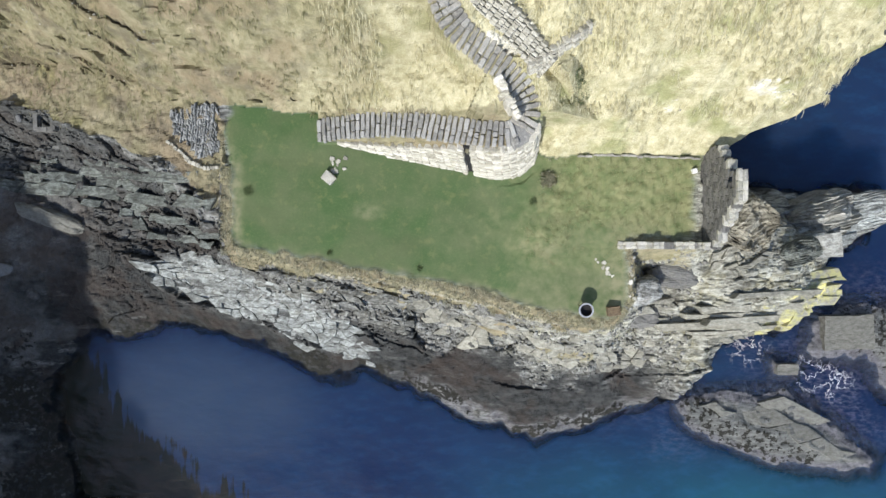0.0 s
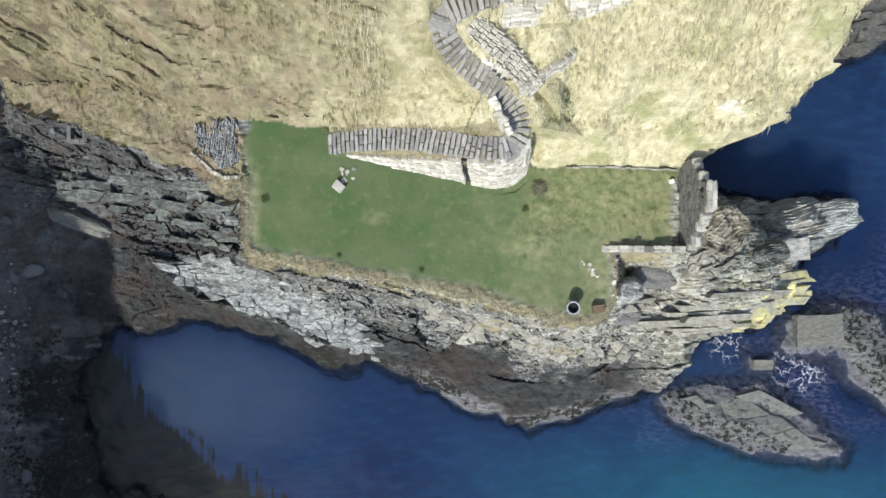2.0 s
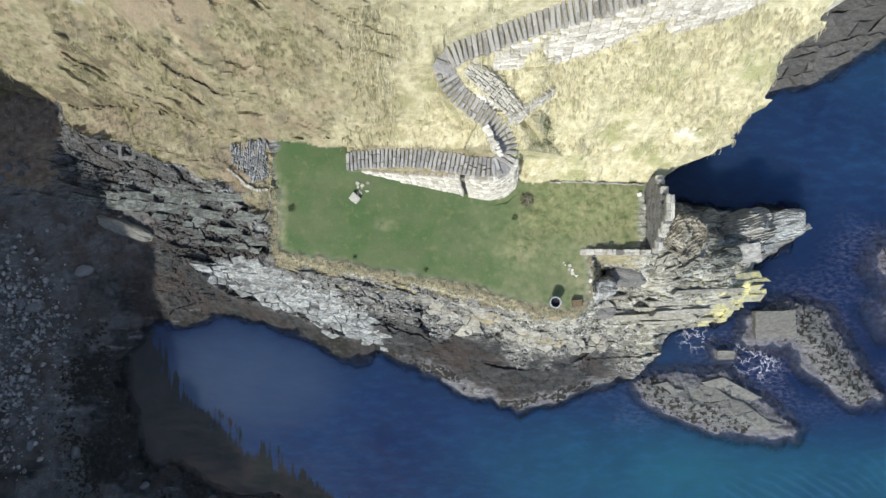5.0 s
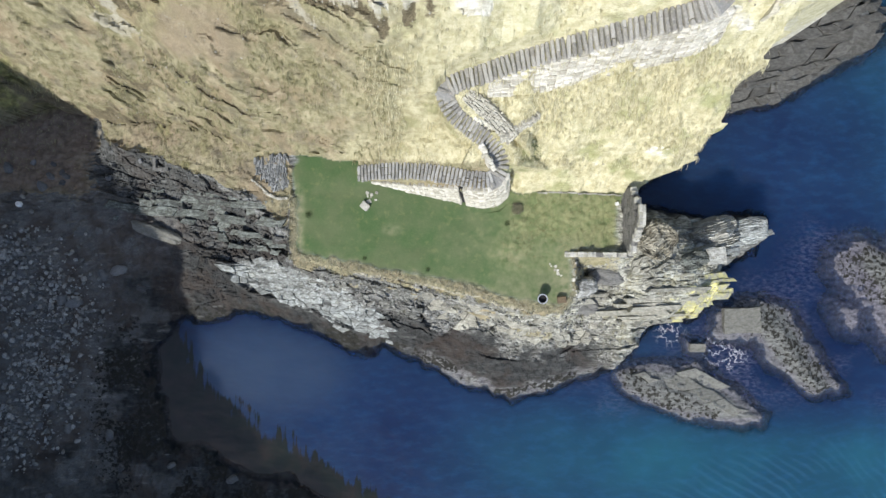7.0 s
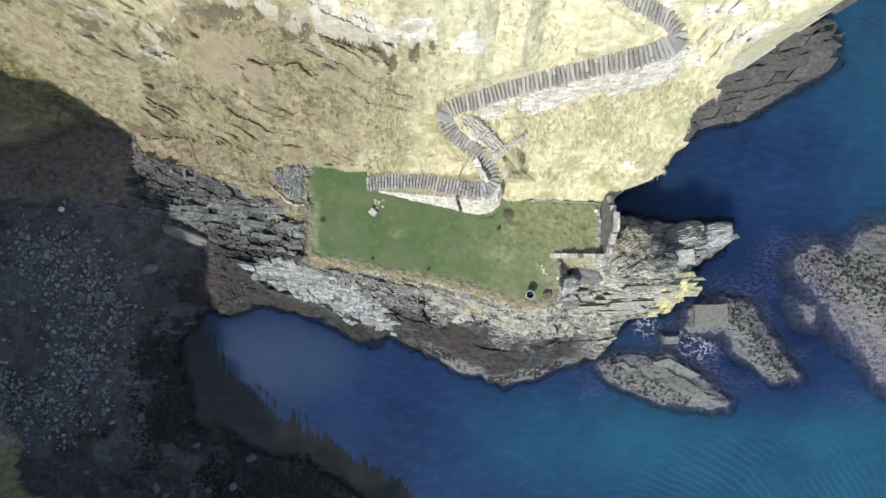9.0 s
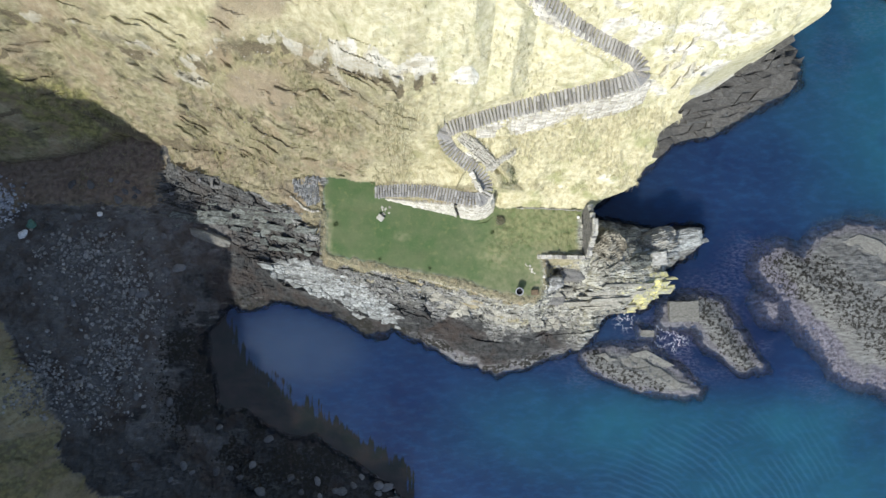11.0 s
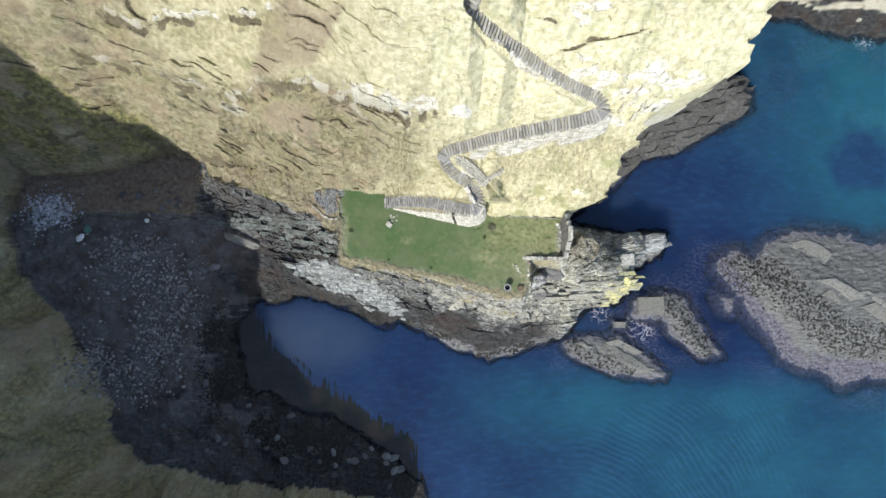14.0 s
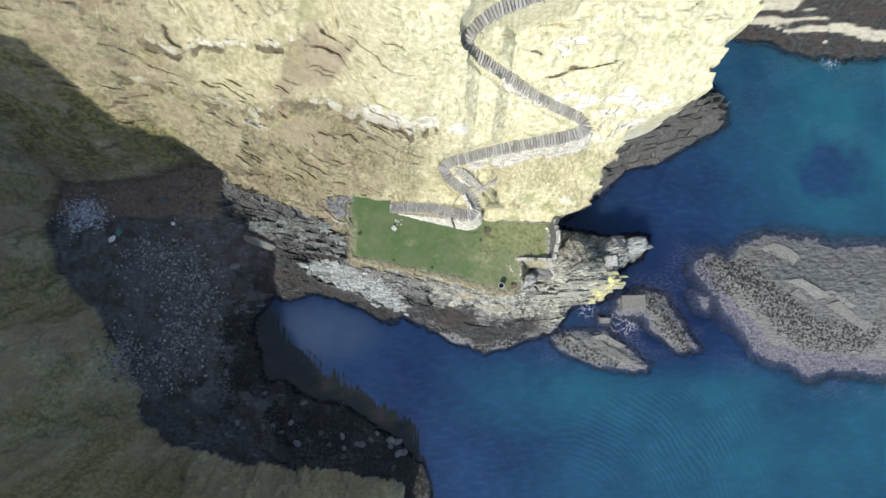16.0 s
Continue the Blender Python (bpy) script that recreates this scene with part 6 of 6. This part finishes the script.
# ---- boulders ----
def joined(name, shapes, poses, mat, label, category):
    """Many small shapes as one mesh of kind stuff."""
    cos, tris, base = [], [], 0
    for m, k in poses:
        co, tri = shapes[k]
        r = np.array(m.to_3x3())
        cos.append(co @ r.T + np.array(m.translation))
        tris.append(tri + base)
        base += len(co)
    co, tri = np.concatenate(cos).astype(np.float32), np.concatenate(tris).astype(np.int32)
    me = bpy.data.meshes.new(name)
    me.vertices.add(len(co))
    me.vertices.foreach_set("co", co.ravel())
    me.loops.add(tri.size)
    me.loops.foreach_set("vertex_index", tri.ravel())
    me.polygons.add(len(tri))
    me.polygons.foreach_set("loop_start", np.arange(0, tri.size, 3, dtype=np.int32))
    me.update()
    me.materials.append(mat)
    return tagged(new(name, me), label, category, kind="stuff")


def island_stone(name, dark, pale):
    m, t, b = material(name)
    own = node(t, "NewGeometry").outputs["Random Per Island"]
    n = grain(t, coords(t), 6.0)
    col = mixed(t, own, dark, pale)
    t.links.new(mixed(t, times(t, ramp(t, n, 0.45, 0.7), 0.5), col, tuple(0.5 * c for c in dark)), b.inputs["Base Color"])
    b.inputs["Roughness"].default_value = 0.8
    return m


def rock_shapes(count, flat):
    out = []
    for k in range(count):
        rnd = random.Random(900 + k)
        bm = bmesh.new()
        bmesh.ops.create_icosphere(bm, subdivisions=1, radius=0.5)
        for v in bm.verts:
            v.co *= rnd.uniform(0.75, 1.15)
            v.co.z *= flat
        bm.verts.ensure_lookup_table()
        out.append((np.array([v.co[:] for v in bm.verts]), np.array([[v.index for v in f.verts] for f in bm.faces])))
        bm.free()
    return out


SHAPES = rock_shapes(6, 0.7)
LOOSE = island_stone("loose_boulders", (0.08, 0.077, 0.071), (0.38, 0.37, 0.345))
BUFF_LOOSE = island_stone("cliff_stone", (0.14, 0.13, 0.105), (0.44, 0.42, 0.36))
PALE_LOOSE = island_stone("pale_rockfall", (0.20, 0.205, 0.22), (0.62, 0.63, 0.66))


def strew(count, ovals, size, seed):
    rnd = random.Random(seed)
    out = []
    while len(out) < count:
        cx, cy, rx, ry = rnd.choice(ovals)
        x, y = cx + rnd.gauss(0, 0.45) * rx, cy + rnd.gauss(0, 0.45) * ry
        z = ground_at(x, y)
        if z < -0.4 or z > 6 or x > -34.5 + rnd.gauss(0, 1):
            continue
        s = size[0] + (size[1] - size[0]) * rnd.random() ** 2.5
        out.append((Matrix.LocRotScale((x, y, z + 0.12 * s), Euler([rnd.uniform(0, 6.28) for _ in range(3)]), Vector((s, s * rnd.uniform(0.7, 1), s * rnd.uniform(0.6, 1)))), rnd.randrange(6)))
    return out


joined("pale_rockfall", SHAPES, strew(700, [(-57, 4.8, 4.0, 3.2)], (0.25, 0.7), 91), PALE_LOOSE, "fan of pale fallen rocks at the cliff foot", "rocks")
joined("beach_boulders", SHAPES, strew(3600, [(-42, -4.5, 8, 6), (-39, -8, 6, 5), (-45, -1, 6, 3), (-44, -19, 7, 4), (-41, -14, 4, 4), (-50, -17, 3, 4)], (0.17, 0.74), 92), LOOSE,
       "dark grey boulders of a shaded cobble beach", "boulders")
RUBBLE = island_stone("shore_rubble", (0.06, 0.058, 0.05), (0.30, 0.295, 0.27))


def strewn_on_slope(count, box, size, seed, test):
    rnd = random.Random(seed)
    out = []
    for _ in range(count):
        x, y = rnd.uniform(box[0], box[1]), rnd.uniform(box[2], box[3])
        if test(x, y):
            s = size[0] + (size[1] - size[0]) * rnd.random() ** 3
            out.append((Matrix.LocRotScale((x, y, ground_at(x, y) + 0.05 * s), Euler([rnd.uniform(-0.5, 0.5), rnd.uniform(-0.5, 0.5), rnd.uniform(0, 6.28)]), Vector((s, s * rnd.uniform(0.5, 0.9), s * rnd.uniform(0.4, 0.7)))), rnd.randrange(6)))
    return out


joined("shore_rubble", SHAPES, strewn_on_slope(6000, (-14, 17, -12, -1), (0.08, 0.5), 94, lambda x, y: cover_at("lawn", x, y) < 0.05 and cover_at("wet", x, y) < 0.5 and ground_at(x, y) > 1.5 and cover_at("grass", x, y) < 0.7), RUBBLE,
       "small grey broken stones strewn over the shore rocks", "stones")
joined("cliff_stones", SHAPES, strewn_on_slope(3500, (-34, 22, 6, 26), (0.08, 0.3), 95, lambda x, y: cover_at("bare", x, y) > 0.35 or cover_at("seam", x, y) > 0.35), BUFF_LOOSE,
       "small pale stones showing through the cliff grass", "stones")
rnd = random.Random(93)
for k in range(70):
    cx, cy, rx, ry = rnd.choice([(-41, -5, 10, 7), (-44, -19, 9, 6), (-30, -27, 14, 5), (-12, -31, 9, 4), (-36, 6, 9, 3)])
    x, y = cx + rnd.gauss(0, 0.5) * rx, cy + rnd.gauss(0, 0.5) * ry
    if not -0.3 < ground_at(x, y) < 6:
        continue
    s = rnd.uniform(0.5, 1.15)
    ob = piece("boulder", BOULDER, None, turned(Vector((x, y, ground_at(x, y) + 0.1 * s)), Vector((rnd.uniform(-1, 1), rnd.uniform(-1, 1), 0)), Vector((s * 1.3, s, s))), rnd.randint(0, 99), "boulder")
    tagged(ob, "large dark grey boulder on the beach", "boulder", "large beach boulders")

# ---- tussocks and rank grass ----
def grass_material(name, dark, pale):
    m, t, b = material(name)
    own = node(t, "NewGeometry").outputs["Random Per Island"]
    col = mixed(t, own, dark, pale)
    t.links.new(col, b.inputs["Base Color"])
    b.inputs["Roughness"].default_value = 0.8
    through_light = node(t, "BsdfTranslucent", {"Color": col})
    mix = node(t, "MixShader", {0: 0.5, 1: b.outputs[0], 2: through_light.outputs[0]})
    t.links.new(mix.outputs[0], t.nodes["Material Output"].inputs[0])
    return m


def blades(name, spots, mat, label, seed, count=6, tall=(0.10, 0.24), wide=0.05, lean=(0, -0.7), category="grass", kind="stuff", rise=0.75):
    """Tufts of bent blades in one mesh."""
    rng = np.random.default_rng(seed)
    base = np.repeat(np.array(spots), count, axis=0)
    n = len(base)
    turn, tall_n = rng.uniform(0, 2 * np.pi, n), rng.uniform(*tall, n)
    base = base + np.stack([rng.normal(0, 0.07, n), rng.normal(0, 0.07, n), np.full(n, -0.03)], -1)
    out = np.stack([np.cos(turn), np.sin(turn), np.zeros(n)], -1)
    across = np.stack([-np.sin(turn), np.cos(turn), np.zeros(n)], -1) * wide * rng.uniform(0.6, 1.4, n)[:, None] / 2
    push = out * rng.uniform(0.1, 0.5, n)[:, None] + np.array([*lean, 0])
    mid = base + push * tall_n[:, None] * 0.45 + np.stack([0 * turn, 0 * turn, tall_n * (0.3 + 0.4 * rise)], -1)
    tip = base + push * tall_n[:, None] * 1.1 + np.stack([0 * turn, 0 * turn, tall_n * rise], -1)
    co = np.stack([base - across, base + across, mid - across * 0.8, mid + across * 0.8, tip], 1).reshape(-1, 3).astype(np.float32)
    i = np.arange(n)[:, None] * 5
    tri = np.concatenate([i + [0, 1, 3], i + [0, 3, 2], i + [2, 3, 4]], 1).reshape(-1, 3).astype(np.int32)
    me = bpy.data.meshes.new(name)
    me.vertices.add(len(co))
    me.vertices.foreach_set("co", co.ravel())
    me.loops.add(tri.size)
    me.loops.foreach_set("vertex_index", tri.ravel())
    me.polygons.add(len(tri))
    me.polygons.foreach_set("loop_start", np.arange(0, tri.size, 3, dtype=np.int32))
    me.update()
    me.materials.append(mat)
    return tagged(new(name, me), label, category, kind=kind)


STRAW = grass_material("straw_grass", (0.34, 0.312, 0.185), (0.69, 0.65, 0.47))
FRINGE = grass_material("fringe_grass", (0.24, 0.23, 0.15), (0.47, 0.45, 0.33))
OLIVE = grass_material("olive_grass", (0.18, 0.175, 0.09), (0.36, 0.33, 0.195))
LEAFY = grass_material("green_tuft", (0.08, 0.115, 0.045), (0.16, 0.20, 0.09))


def grassy(count, box, seed, test):
    rnd = random.Random(seed)
    out = []
    for _ in range(count):
        x, y = rnd.uniform(box[0], box[1]), rnd.uniform(box[2], box[3])
        if test(x, y):
            out.append((x, y, ground_at(x, y)))
    return out


def thick(x, y):
    return random.random() < 0.55 + 0.9 * fbm(np.array([x * 0.4]), np.array([y * 0.5]), 3, 95)[0]


blades("cliff_tussocks", grassy(24000, (-6, 26, 6, 26), 101, lambda x, y: cover_at("grass", x, y) > 0.6 and cover_at("seam", x, y) < 0.3 and y > 6.5 and (y < 13 or random.random() < 0.2) and thick(x, y)), STRAW, "dry straw-coloured tussocks on the sunny cliff", 102, count=4, tall=(0.2, 0.45), lean=(0, -0.9), rise=-0.5)
blades("cliff_tussocks", grassy(12000, (-46, -4, 7, 26), 103, lambda x, y: cover_at("grass", x, y) > 0.6 and y < 17 + 2 * math.sin(x * 0.7) and cover_at("far_green", x, y) > 0.35 and cover_at("brown", x, y) < 0.4 and cover_at("seam", x, y) < 0.3 and thick(x, y)), OLIVE, "olive and brown tussocks on the cliff", 104, count=5, tall=(0.2, 0.45), lean=(0, -0.9), rise=-0.4)
blades("terrace_fringe", grassy(22000, (-15, 12, -8, 8), 105, lambda x, y: cover_at("grass", x, y) > 0.5 and cover_at("bare", x, y) < 0.3 and ground_at(x, y) > 6.5 and y < 4.5), FRINGE, "long pale grass along the terrace edge", 106, count=6, tall=(0.08, 0.2), lean=(0.1, -0.9), rise=0.25)
blades("rank_grass", grassy(4500, (2, 16, -3, 6), 107, lambda x, y: cover_at("rough_turf", x, y) > 0.4 and thick(x * 2, y * 2)), OLIVE, "rank olive grass inside and before the ruin", 108, tall=(0.04, 0.10), lean=(0, 0))
for k, (x, y, r) in enumerate(((-12.3, 2.5, 0.3), (5.6, 1.8, 0.2), (-7.2, -1.4, 0.14), (-1.5, -2.4, 0.15), (7.3, 7.3, 0.5), (6.9, 7.9, 0.3))):
    rnd = random.Random(110 + k)
    spots = []
    for _ in range(int(60 * r / 0.3)):
        a, q = rnd.uniform(0, 6.28), r * math.sqrt(rnd.random())
        px, py = x + q * math.cos(a), y + q * math.sin(a)
        spots.append((px, py, ground_at(px, py)))
    ob = blades("grass_clump", spots, LEAFY, "dark green clump of coarse grass", 120 + k, tall=(0.05, 0.13), lean=(0, 0), kind="stuff")
    tagged(ob, category="grass clump", group="coarse grass clumps")
rnd = random.Random(131)
spots = []
for _ in range(160):
    a, q = rnd.uniform(0, 6.28), 0.5 * math.sqrt(rnd.random())
    px, py = 6.4 + q * math.cos(a), 3.1 + q * math.sin(a)
    spots.append((px, py, ground_at(px, py) + 0.35 * (1 - (q / 0.55) ** 2)))
blades("dry_bush", spots, FRINGE, "rounded dry buff bush on the turf", 132, tall=(0.08, 0.2), lean=(0, 0), category="bush")
